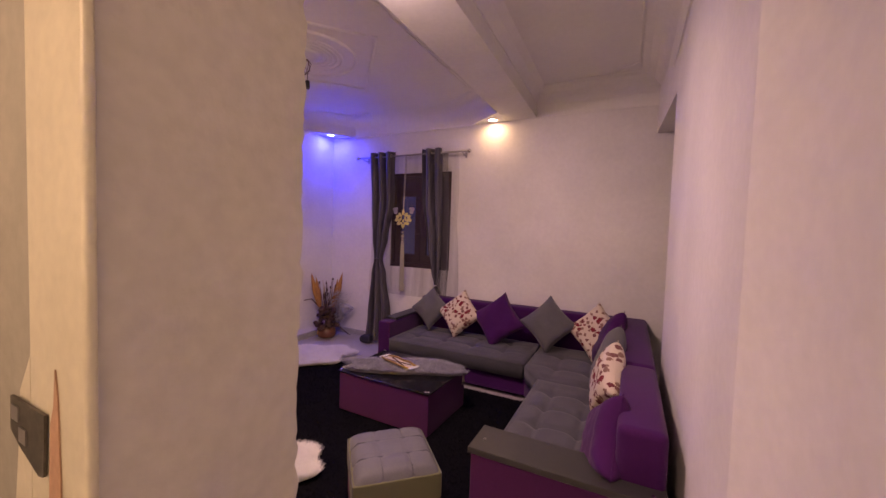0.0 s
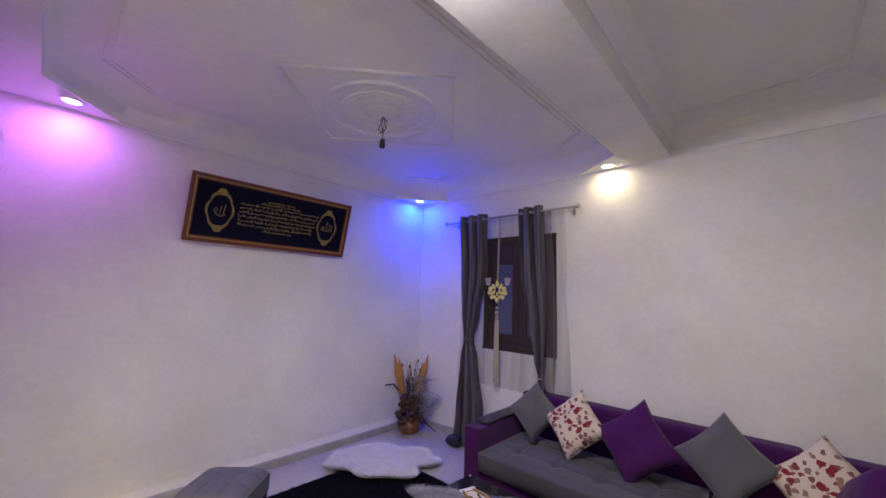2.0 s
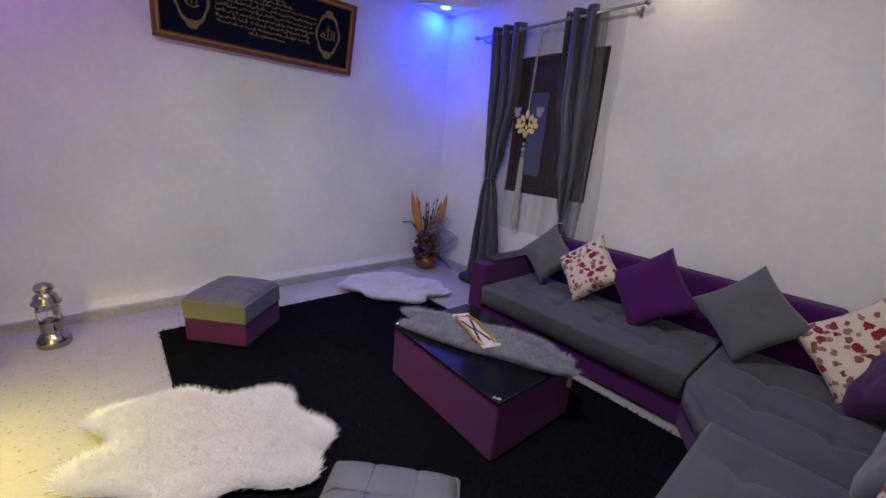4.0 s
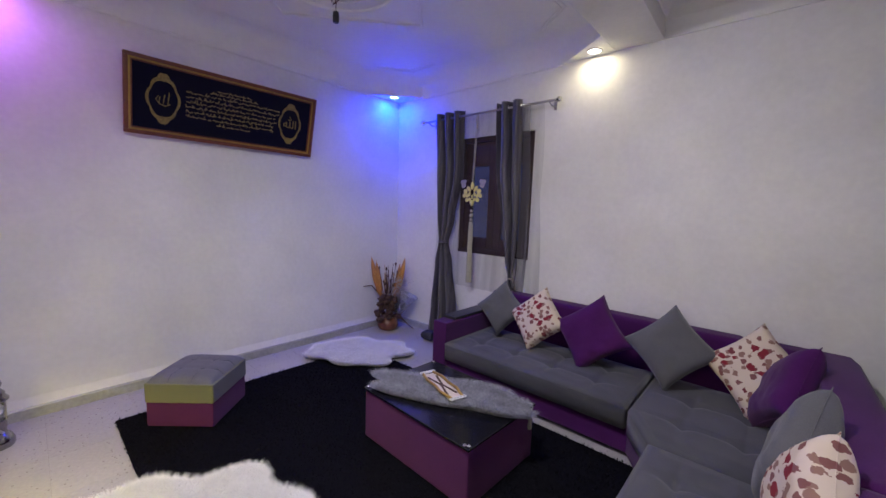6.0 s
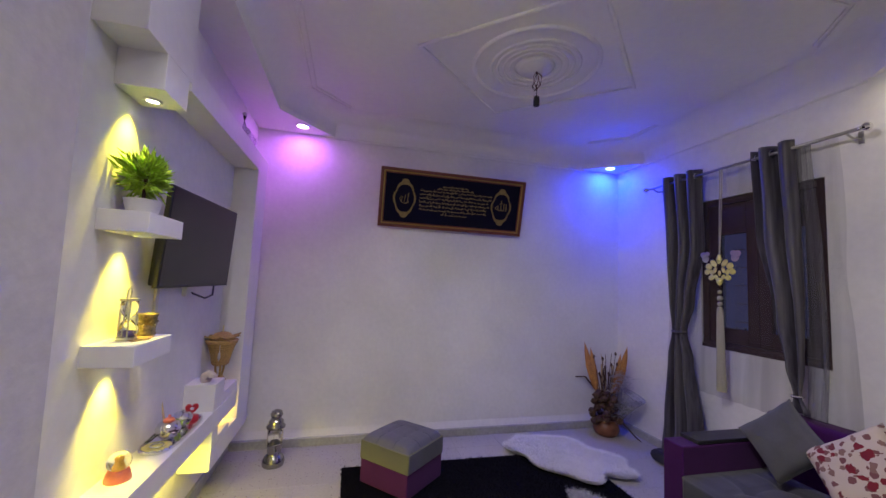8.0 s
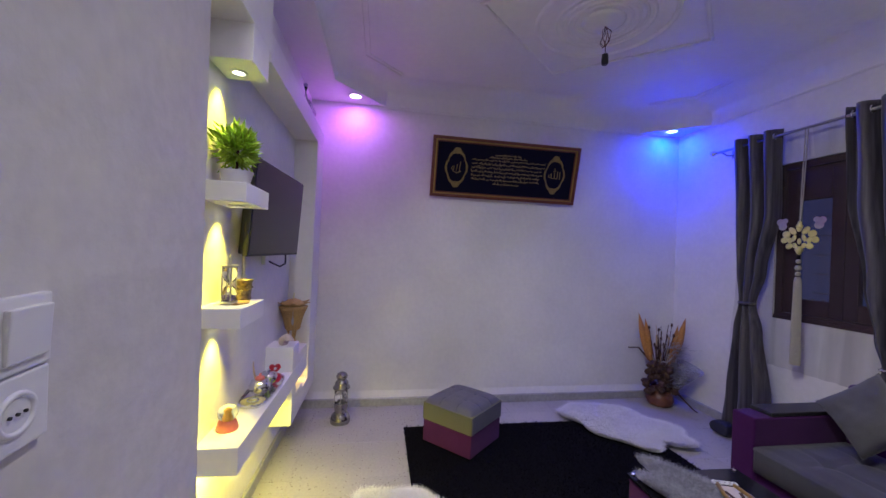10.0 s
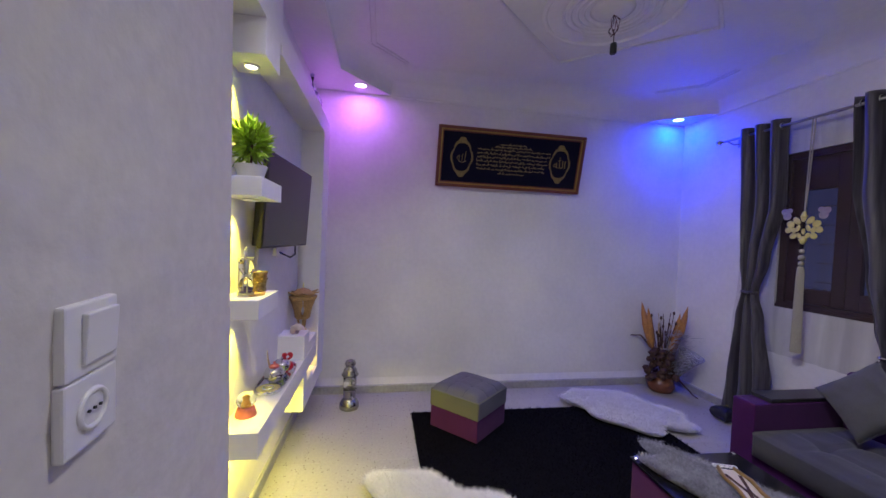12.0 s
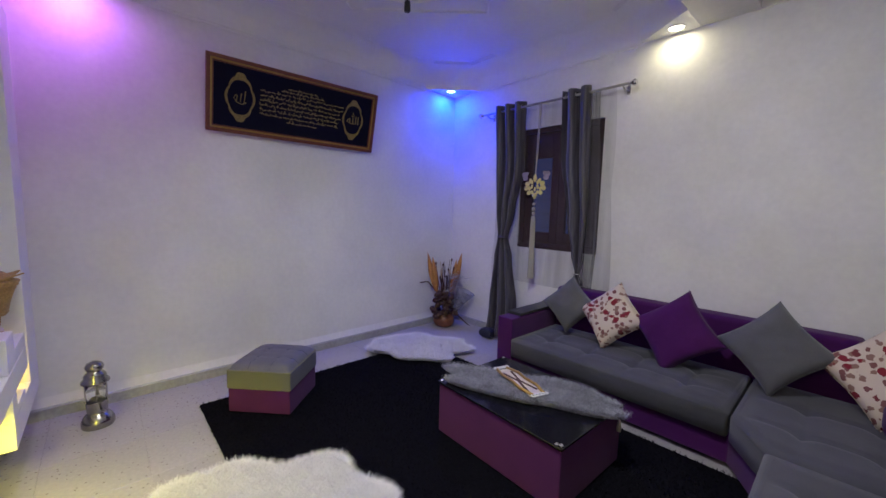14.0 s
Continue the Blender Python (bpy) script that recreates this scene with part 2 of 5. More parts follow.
def floral():
    m = mat("cream_floral_print", (0.60, 0.52, 0.42), 0.9, bump=0.12, bump_scale=500)
    n, l = m.node_tree.nodes, m.node_tree.links
    b = n["Principled BSDF"]
    co = n.new("ShaderNodeTexCoord")
    warp = n.new("ShaderNodeTexNoise")
    warp.inputs["Scale"].default_value = 45
    l.new(co.outputs["Object"], warp.inputs["Vector"])
    add = n.new("ShaderNodeVectorMath")
    add.operation = "MULTIPLY_ADD"
    add.inputs[1].default_value = (0.030, 0.030, 0.030)
    l.new(warp.outputs["Color"], add.inputs[0])
    l.new(co.outputs["Object"], add.inputs[2])
    flat = n.new("ShaderNodeVectorMath")
    flat.operation, flat.inputs[1].default_value = "MULTIPLY", (1, 1, 0.6)
    l.new(add.outputs[0], flat.inputs[0])
    last = None
    for scale, size, colours, seed in ((27.0, 0.40, ((0.0, (0.25, 0.14, 0.11)), (0.5, (0.19, 0.075, 0.070))), 0.0), (26.0, 0.50, ((0.0, (0.20, 0.012, 0.024)), (0.72, (0.16, 0.03, 0.035))), 3.7)):
        vor = n.new("ShaderNodeTexVoronoi")
        vor.inputs["Scale"].default_value = scale
        shift = n.new("ShaderNodeVectorMath")
        shift.operation, shift.inputs[1].default_value = "ADD", (seed, seed * 0.7, 0)
        l.new(flat.outputs[0], shift.inputs[0])
        l.new(shift.outputs[0], vor.inputs["Vector"])
        near = n.new("ShaderNodeMath")
        near.operation, near.inputs[1].default_value = "LESS_THAN", size
        l.new(vor.outputs["Distance"], near.inputs[0])
        sep = n.new("ShaderNodeSeparateColor")
        l.new(vor.outputs["Color"], sep.inputs[0])
        pick = n.new("ShaderNodeMath")
        pick.operation, pick.inputs[1].default_value = "GREATER_THAN", 0.18 if seed == 0 else 0.80
        l.new(sep.outputs[1], pick.inputs[0])
        both = n.new("ShaderNodeMath")
        both.operation = "MULTIPLY"
        l.new(near.outputs[0], both.inputs[0])
        l.new(pick.outputs[0], both.inputs[1])
        ramp = n.new("ShaderNodeValToRGB")
        ramp.color_ramp.interpolation = "CONSTANT"
        for e, (p, c) in zip(ramp.color_ramp.elements, colours):
            e.position, e.color = p, (*c, 1)
        l.new(sep.outputs[0], ramp.inputs[0])
        mix = n.new("ShaderNodeMixRGB")
        l.new(both.outputs[0], mix.inputs[0])
        if last is None:
            mix.inputs[1].default_value = (0.60, 0.51, 0.41, 1)
        else:
            l.new(last.outputs[0], mix.inputs[1])
        l.new(ramp.outputs[0], mix.inputs[2])
        last = mix
    l.new(last.outputs[0], b.inputs["Base Color"])
    return m


FLORAL = floral()


def streaks(m, low, high, socket, scale=(46, 46, 0.9)):
    """Uneven vertical threads in a hanging cloth."""
    n, l = m.node_tree.nodes, m.node_tree.links
    co = n.new("ShaderNodeTexCoord")
    mp = n.new("ShaderNodeMapping")
    mp.inputs["Scale"].default_value = scale
    l.new(co.outputs["Object"], mp.inputs["Vector"])
    tex = n.new("ShaderNodeTexNoise")
    tex.inputs["Scale"].default_value, tex.inputs["Detail"].default_value = 1.0, 5
    l.new(mp.outputs[0], tex.inputs["Vector"])
    ramp = n.new("ShaderNodeValToRGB")
    ramp.color_ramp.elements[0].position, ramp.color_ramp.elements[0].color = 0.36, (*low, 1)
    ramp.color_ramp.elements[1].position, ramp.color_ramp.elements[1].color = 0.68, (*high, 1)
    l.new(tex.outputs["Fac"], ramp.inputs[0])
    l.new(ramp.outputs[0], n["Principled BSDF"].inputs[socket])
    return m


CURTAIN = streaks(mat("grey_satin_curtain", (0.05, 0.05, 0.06), 0.5, bump=0.12, bump_scale=220, sheen=0.2), (0.027, 0.023, 0.035), (0.088, 0.082, 0.096), "Base Color")
GATHERED = streaks(mat("gathered_voile", (0.115, 0.110, 0.125), 0.85), (0.42, 0.42, 0.42), (0.72, 0.72, 0.72), "Alpha", (30, 30, 0.5))
SHEER = streaks(mat("sheer_voile", (0.060, 0.054, 0.075), 0.85), (0.13, 0.13, 0.13), (0.36, 0.36, 0.36), "Alpha", (9, 9, 0.4))

# ---- mesh helpers ----


def thing(name, at, label, category, group="", turn=0.0):
    ob = new(name)
    ob.empty_display_size = 0.05
    ob.matrix_world = pose(*at, 0, 0, turn)
    return tagged(ob, label, category, group)


def to_mesh(name, bm, material, smooth=False):
    me = bpy.data.meshes.new(name)
    bmesh.ops.recalc_face_normals(bm, faces=bm.faces)
    if smooth:
        for f in bm.faces:
            f.smooth = True
    bm.to_mesh(me)
    bm.free()
    me.materials.append(material)
    return me


def part(name, bm, material, parent, label="", smooth=False, at=None, kind=""):
    ob = new(name, to_mesh(name, bm, material, smooth))
    ob.parent = parent
    if at is not None:
        ob.matrix_local = at
    return tagged(ob, label, kind=kind)


def setting(name, bm, material, label, category, smooth=False):
    ob = new(name, to_mesh(name, bm, material, smooth))
    if smooth:
        ob.data.set_sharp_from_angle(angle=radians(40))
    return tagged(ob, label, category, kind="structure")


def box(x0, x1, y0, y1, z0, z1, bevel=0.0, bm=None, segments=2):
    b = bmesh.new()
    bmesh.ops.create_cube(b, size=1.0)
    bmesh.ops.transform(b, matrix=Matrix.Translation(((x0 + x1) / 2, (y0 + y1) / 2, (z0 + z1) / 2)) @ Matrix.Diagonal((x1 - x0, y1 - y0, z1 - z0, 1)), verts=b.verts)
    if bevel:
        bmesh.ops.bevel(b, geom=list(b.edges), offset=bevel, segments=segments, affect="EDGES", profile=0.6)
    return merge(bm, b)


def merge(bm, b):
    if bm is None:
        return b
    me = bpy.data.meshes.new("tmp")
    b.to_mesh(me)
    b.free()
    bm.from_mesh(me)
    bpy.data.meshes.remove(me)
    return bm


def prism(points, z0, z1, bevel=0.0, bm=None):
    """An upright prism over a plan outline."""
    b = bmesh.new()
    low = [b.verts.new((x, y, z0)) for x, y in points]
    high = [b.verts.new((x, y, z1)) for x, y in points]
    b.faces.new(low)
    b.faces.new(high)
    for i in range(len(points)):
        j = (i + 1) % len(points)
        b.faces.new((low[i], low[j], high[j], high[i]))
    bmesh.ops.recalc_face_normals(b, faces=b.faces)
    if bevel:
        bmesh.ops.bevel(b, geom=list(b.edges), offset=bevel, segments=3, affect="EDGES", profile=0.6)
    return merge(bm, b)


def lathe(profile, steps=24, bm=None, at=(0, 0, 0)):
    """A turned body from (radius, height) pairs, closed at both ends where the radius is not zero."""
    b = bmesh.new()
    rings = []
    for r, z in profile:
        if r < 1e-5:
            rings.append([b.verts.new((at[0], at[1], at[2] + z))])
        else:
            rings.append([b.verts.new((at[0] + r * math.cos(2 * math.pi * k / steps), at[1] + r * math.sin(2 * math.pi * k / steps), at[2] + z)) for k in range(steps)])
    for a, c in zip(rings, rings[1:]):
        for k in range(steps):
            j = (k + 1) % steps
            if len(a) == 1 and len(c) == 1:
                continue
            if len(a) == 1:
                b.faces.new((a[0], c[j], c[k]))
            elif len(c) == 1:
                b.faces.new((a[k], a[j], c[0]))
            else:
                b.faces.new((a[k], a[j], c[j], c[k]))
    for ring in (rings[0], rings[-1]):
        if len(ring) > 1:
            b.faces.new(ring)
    return merge(bm, b)


def tube(path, radius, sides=8, bm=None, taper=None):
    """A round bar along a path of points; taper gives a factor for the far end."""
    b = bmesh.new()
    pts = [Vector(p) for p in path]
    rings = []
    for i, p in enumerate(pts):
        d = (pts[min(i + 1, len(pts) - 1)] - pts[max(i - 1, 0)]).normalized()
        u = d.cross(Vector((0, 0, 1)) if abs(d.z) < 0.95 else Vector((1, 0, 0))).normalized()
        v = d.cross(u)
        r = radius * (1 if taper is None else 1 + (taper - 1) * i / (len(pts) - 1))
        rings.append([b.verts.new(p + r * (math.cos(2 * math.pi * k / sides) * u + math.sin(2 * math.pi * k / sides) * v)) for k in range(sides)])
    for a, c in zip(rings, rings[1:]):
        for k in range(sides):
            j = (k + 1) % sides
            b.faces.new((a[k], a[j], c[j], c[k]))
    b.faces.new(rings[0])
    b.faces.new(rings[-1])
    return merge(bm, b)


def ring_tube(radius, thick, steps=28, sides=8, bm=None, at=(0, 0, 0), axis="Z"):
    b = bmesh.new()
    rings = []
    for i in range(steps):
        a = 2 * math.pi * i / steps
        row = []
        for k in range(sides):
            c = 2 * math.pi * k / sides
            r, h = radius + thick * math.cos(c), thick * math.sin(c)
            p = (r * math.cos(a), r * math.sin(a), h)
            p = {"Z": p, "X": (p[2], p[0], p[1]), "Y": (p[0], p[2], p[1])}[axis]
            row.append(b.verts.new((at[0] + p[0], at[1] + p[1], at[2] + p[2])))
        rings.append(row)
    for i in range(steps):
        for k in range(sides):
            b.faces.new((rings[i][k], rings[(i + 1) % steps][k], rings[(i + 1) % steps][(k + 1) % sides], rings[i][(k + 1) % sides]))
    return merge(bm, b)


def sweep(section, path, bm=None, closed=False):
    """A moulding: section points (out, up) carried along a plan path of (x, y, z), mitred at its corners; out is to the path's left."""
    b = bmesh.new()
    n = len(path)
    rows = []
    for i, p in enumerate(path):
        p = Vector(p)
        before = Vector(path[i - 1]) if (closed or i > 0) else None
        after = Vector(path[(i + 1) % n]) if (closed or i < n - 1) else None
        d0 = (p - before).normalized() if before is not None else None
        d1 = (after - p).normalized() if after is not None else None
        d0, d1 = d0 or d1, d1 or d0
        n0, n1 = Vector((-d0.y, d0.x, 0)), Vector((-d1.y, d1.x, 0))
        m = (n0 + n1).normalized()
        m = m / max(0.3, m.dot(n0))
        rows.append([b.verts.new(p + m * o + Vector((0, 0, u))) for o, u in section])
    for i in range(n if closed else n - 1):
        a, c = rows[i], rows[(i + 1) % n]
        for k in range(len(section)):
            j = (k + 1) % len(section)
            b.faces.new((a[k], a[j], c[j], c[k]))
    if not closed:
        b.faces.new(rows[0])
        b.faces.new(rows[-1])
    return merge(bm, b)


def cushion_mesh(w, d, h, nx=18, ny=18, pinch=0.10, tufts=(), seed=0.0):
    """A stuffed square pad: flat-seamed edge, full middle, ears at the corners; tufts are (x, y) dents in the top."""
    b = bmesh.new()
    grids = []
    for s in (1, -1):
        grid = []
        for i in range(nx + 1):
            row = []
            for j in range(ny + 1):
                u, v = 2 * i / nx - 1, 2 * j / ny - 1
                f = max(0.0, (1 - u ** 4) * (1 - v ** 4)) ** 0.45
                x = u * w / 2 * (1 - pinch * (1 - v * v) * abs(u) ** 3)
                y = v * d / 2 * (1 - pinch * (1 - u * u) * abs(v) ** 3)
                z = s * h / 2 * f
                for tx, ty in tufts:
                    if s > 0:
                        z -= 0.022 * math.exp(-((x - tx) ** 2 + (y - ty) ** 2) / 0.0022)
                z += (0.009 * noise.noise(Vector((x * 9, y * 9, s * 3.0 + seed))) + 0.005 * noise.noise(Vector((x * 24, y * 24, seed)))) * f
                row.append(b.verts.new((x, y, z)))
            grid.append(row)
        grids.append(grid)
        for i in range(nx):
            for j in range(ny):
                b.faces.new((grid[i][j], grid[i + 1][j], grid[i + 1][j + 1], grid[i][j + 1]))
    bmesh.ops.remove_doubles(b, verts=b.verts, dist=1e-5)
    return b

# ---- structure ----
W, N, E_, S = -3.48, 3.88, 0.40, 0.315   # inner faces: picture wall, window wall, wall beside the passage, wall behind the shelves
WIN = (-2.51, -1.685, 0.955, 2.10)
floor = setting("floor", box(-3.75, 2.1, -1.9, 4.2, -0.12, -0.003), GROUT, "pale speckled terrazzo tile floor, worn and slightly glossy", "floor")
setting("wall_west", box(W - 0.2, W, S - 0.2, N + 0.25, 0.0, 3.0), PLASTER, "white plastered wall that carries the framed panel", "wall")
_b = box(W, WIN[0], N, N + 0.25, 0.0, 3.0)
box(WIN[1], 2.0, N, N + 0.25, 0.0, 3.0, bm=_b)
box(WIN[0], WIN[1], N, N + 0.25, 0.0, WIN[2], bm=_b)
box(WIN[0], WIN[1], N, N + 0.25, WIN[3], 3.0, bm=_b)
setting("wall_north", _b, PLASTER, "white plastered wall with a small brown window", "wall")
setting("wall_south", box(W, -1.05, S - 0.06, S, 0.0, 3.0), PLASTER, "white plastered wall behind the gypsum shelves", "wall")


def ragged(points, z0, z1, rows=150):
    """An upright prism whose free corners are chipped like old plaster."""
    b = bmesh.new()
    rings = []
    for k in range(rows + 1):
        z = z0 + (z1 - z0) * k / rows
        ring = []
        for x, y, chip in points:
            c = chip * (0.004 * noise.noise(Vector((x * 5, y * 5, z * 9))) + 0.0045 * noise.noise(Vector((x * 5, y * 5, z * 34))))
            ring.append(b.verts.new((x + c, y + c * 0.6 + (0.015 * (1.9 - z) if x < -1.0 and y > 0.5 else 0.0), z)))
        rings.append(ring)
    m = len(points)
    for a, c in zip(rings, rings[1:]):
        for i in range(m):
            b.faces.new((a[i], a[(i + 1) % m], c[(i + 1) % m], c[i]))
    b.faces.new(rings[0])
    b.faces.new(rings[-1])
    return b


setting("wall_pier", ragged([(-1.05, 0.302, 0), (-0.60, 0.302, 0), (-0.60, 0.247, 0), (-0.472, 0.247, 0), (-0.472, 0.6030, 1.6), (-0.480, 0.6050, 1.6), (-1.046, 0.558, 0.6), (-1.054, 0.551, 0.6)], 0.0, 3.0), ROUGH_PLASTER, "rough whitish plaster wall end beside the passage", "wall", True)
# the passage side stands a little back and runs out in a soft ramp
_b = prism([(E_ + 0.2, -1.7), (E_ + 0.2, 2.857), (E_, 2.857), (E_, 1.01)] + [(E_ + 0.052 * math.sin(k * math.pi / 40) ** 0.9, 1.01 - 0.28 * k / 20) for k in range(1, 21)] + [(E_ + 0.054, -1.7)], 0.0, 3.0)
prism([(E_, 2.857), (E_ + 0.2, 2.857), (E_ + 0.2, N), (E_ - 0.055, N)], 2.352, 3.0, bm=_b)
setting("wall_east", _b, PLASTER, "white plastered wall with a wide opening at the sofa corner", "wall", True).data.set_sharp_from_angle(angle=radians(8))
# the room beyond the opening, and the hall behind
_b = box(1.8, 2.0, 1.6, N, 0.0, 3.0)
box(E_ + 0.2, 1.8, 1.6, 1.8, 0.0, 3.0, bm=_b)
setting("wall_side_room", _b, PLASTER, "plain white wall of the neighbouring room", "wall")
_b = box(-2.80, -2.60, -1.9, 0.30, 0.0, 3.0)
box(-2.60, E_ + 0.2, -1.9, -1.7, 0.0, 3.0, bm=_b)
setting("wall_hall", _b, PLASTER, "plain white wall of the hall", "wall")
# toned darker than the pier's plaster, to stand off from the cream jamb
setting("wall_hall_return", box(-2.60, -0.602, 0.246, 0.2545, 0.0, 3.0), HALL_PLASTER, "grey-beige hall wall beside the door frame", "wall")
setting("lintel", box(-0.46, E_ + 0.06, 0.25, 0.585, 2.16, 2.99), PLASTER, "white plastered lintel over the passage", "wall")
_b = box(W - 0.2, E_ + 0.2, -1.9, N + 0.25, 3.0, 3.1)
setting("roof_slab", _b, PLASTER, "concrete slab over the ceilings", "ceiling")

# ceilings: a raised octagonal tray with dropped corners, a beam, a second panel over the sofa
TRAY = [(-3.474, 0.94), (-3.04, 0.56), (-1.45, 0.56), (-1.06, 0.95), (-1.06, 3.57), (-1.46, 3.874), (-3.09, 3.874), (-3.474, 3.43)]
_b = box(W, -1.0, S, N, TOP, TOP + 0.05)
# coves along the two long walls
COVE = [(0.0, 0.0), (0.0, -0.25), (0.012, -0.25), (0.016, -0.215), (0.03, -0.14), (0.06, -0.085), (0.10, -0.045), (0.15, -0.018), (0.20, -0.006), (0.205, 0.0)]
setting("ceiling_tray", _b, GYPSUM, "flat white gypsum middle of the tray ceiling", "ceiling")
_arc = [(0.17 * (1 - math.cos(k * math.pi / 24)), -0.2 + 0.199 * math.sin(k * math.pi / 24)) for k in range(13)]
setting("trim_cove", sweep([(0.0, 0.01)] + _arc + [(0.17, 0.01)], [(x, y, TOP) for x, y in TRAY], closed=True), GYPSUM, "smooth white gypsum cove round the tray ceiling", "moulding", True)
_b = bmesh.new()
for tri in ([(W, S), (-3.04, S), (-3.04, 0.56), (-3.474, 0.94), (W, 0.94)], [(W, 3.43), (-3.474, 3.43), (-3.09, 3.874), (-3.09, N), (W, N)], [(-1.46, 3.874), (-1.06, 3.57), (-1.06, N), (-1.46, N)], [(-1.45, S), (-1.0, S), (-1.0, 0.95), (-1.06, 0.95), (-1.45, 0.56)], [(-3.04, S), (-1.45, S), (-1.45, 0.56), (-3.04, 0.56)]):
    prism(tri, SOFFIT, TOP + 0.02, bm=_b)
setting("ceiling_soffit", _b, GYPSUM, "dropped white gypsum corners of the tray ceiling", "ceiling")
setting("ceiling_beam", prism([(-1.06, 0.55), (-0.66, 0.55), (-0.74, N), (-1.06, N)], SOFFIT, TOP + 0.06, 0.004), PLASTER, "white plastered ceiling beam", "ceiling")
_b = box(-1.0, E_, 0.25, N, TOP + 0.05, TOP + 0.10)
sweep([(o, u) for o, u in COVE], [(E_, 0.9, TOP + 0.05), (E_, N, TOP + 0.05), (-0.74, N, TOP + 0.05)], bm=_b)
sweep([(0, 0), (0, -0.12), (0.01, -0.12), (0.05, -0.04), (0.10, 0)], [(-0.74, N, TOP + 0.05), (-0.66, 0.6, TOP + 0.05)], bm=_b)
setting("ceiling_east", _b, GYPSUM, "white gypsum ceiling panel over the sofa", "ceiling")
setting("ceiling_hall", box(-2.60, E_ + 0.06, -1.7, 0.245, 2.7, 2.75), PLASTER, "plain white hall ceiling", "ceiling")
setting("ceiling_side_room", box(E_ + 0.2, 1.8, 1.8, N, 2.7, 2.75), PLASTER, "plain white ceiling of the neighbouring room", "ceiling")

BEAD = [(-0.012, 0.002), (-0.012, -0.006), (-0.006, -0.014), (0.006, -0.014), (0.012, -0.006), (0.012, 0.002)]
THIN = [(-0.006, 0.002), (-0.006, -0.006), (0.0, -0.010), (0.006, -0.006), (0.006, 0.002)]


def moulding(name, section, path, label, closed=False):
    return setting(name, sweep(section, path, closed=closed), GYPSUM, label, "moulding", True)


moulding("trim_cornice", [(0.0, 0.0), (0.0, -0.020), (0.007, -0.016), (0.010, -0.006), (0.006, 0.0)], [(-3.10, N, SOFFIT), (-1.47, N, SOFFIT)][::-1], "thin gypsum cornice line along the window wall")
moulding("trim_cornice", [(0.0, 0.0), (0.0, -0.020), (0.007, -0.016), (0.010, -0.006), (0.006, 0.0)], [(W, 3.42, SOFFIT + 0.002), (W, 0.95, SOFFIT + 0.002)], "thin gypsum cornice line along the picture wall")
# lines beside the dropped corners
for off in (0.0, 0.035):
    moulding("trim_line", THIN, [(-3.28 + off, 1.06 + off * 0.3, TOP), (-3.01 + off * 0.6, 0.775 + off, TOP), (-1.60, 0.775 + off, TOP)], "thin double gypsum line on the ceiling")
for off in (0.0, 0.035):
    moulding("trim_line", THIN, [(-1.56, 3.66 - off, TOP), (-1.265 - off, 3.43, TOP), (-1.265 - off, 1.05, TOP)], "thin double gypsum line on the ceiling")
for off in (0.0, 0.035):
    moulding("trim_line", THIN, [(-2.70, 3.66 - off, TOP), (-3.02 + off * 0.6, 3.66 - off, TOP), (-3.27 + off, 3.36 - off * 0.3, TOP)], "thin double gypsum line on the ceiling")
moulding("trim_line", THIN, [(0.18, 1.2, TOP + 0.05), (0.18, 3.5, TOP + 0.05), (0.0, 3.66, TOP + 0.05), (-0.35, 3.66, TOP + 0.05)], "thin gypsum line on the ceiling")

ROSE = (-2.25, 2.245)
rose = thing("ceiling_rose", (*ROSE, TOP), "white gypsum ceiling rose of concentric rings in a square border", "ceiling rose")
part("border", sweep(BEAD, [(0.70, 0, 0), (0, 0.77, 0), (-0.70, 0, 0), (0, -0.77, 0)], closed=True), GYPSUM, rose, "square raised border", True)
_b = ring_tube(0.40, 0.016, 56, 8)
part("ring", _b, GYPSUM, rose, "", True)
for r, t in ((0.285, 0.010), (0.245, 0.010), (0.205, 0.010), (0.165, 0.008)):
    part("ring", ring_tube(r, t, 48, 8), GYPSUM, rose, "", True)
part("boss", lathe([(0.0, -0.03), (0.05, -0.026), (0.10, -0.012), (0.13, 0.0)], 40), GYPSUM, rose, "", True)

# skirting
SKIRT = [(0.0, 0.0), (0.018, 0.0), (0.018, 0.062), (0.012, 0.07), (0.0, 0.07)]


def skirting(path):
    setting("baseboard", sweep(SKIRT, path), BASE_TILE, "low grey marble skirting along the wall", "skirting")


skirting([(-1.05, S, 0), (W, S, 0)][::-1])
skirting([(W + 0.042, N, 0), (W + 0.107, S, 0)])
_b = bmesh.new()   # the plaster swells out to meet the skirting
_e = [[_b.verts.new(p) for p in ((W - 0.01, y, 0.0), (W + out, y, 0.0), (W + out, y, 0.07), (W + out - 0.016, y, 0.125), (W, y, top), (W - 0.01, y, top))] for y, out, top in ((N, 0.042, SOFFIT), (S, 0.107, SOFFIT))]
for k in range(6):
    _b.faces.new((_e[0][k], _e[0][(k + 1) % 6], _e[1][(k + 1) % 6], _e[1][k]))
_b.faces.new(_e[0])
_b.faces.new(_e[1])
setting("trim_plaster", _b, PLASTER, "white wall plaster running out towards the skirting", "wall")
skirting([(1.7, N, 0), (W, N, 0)])

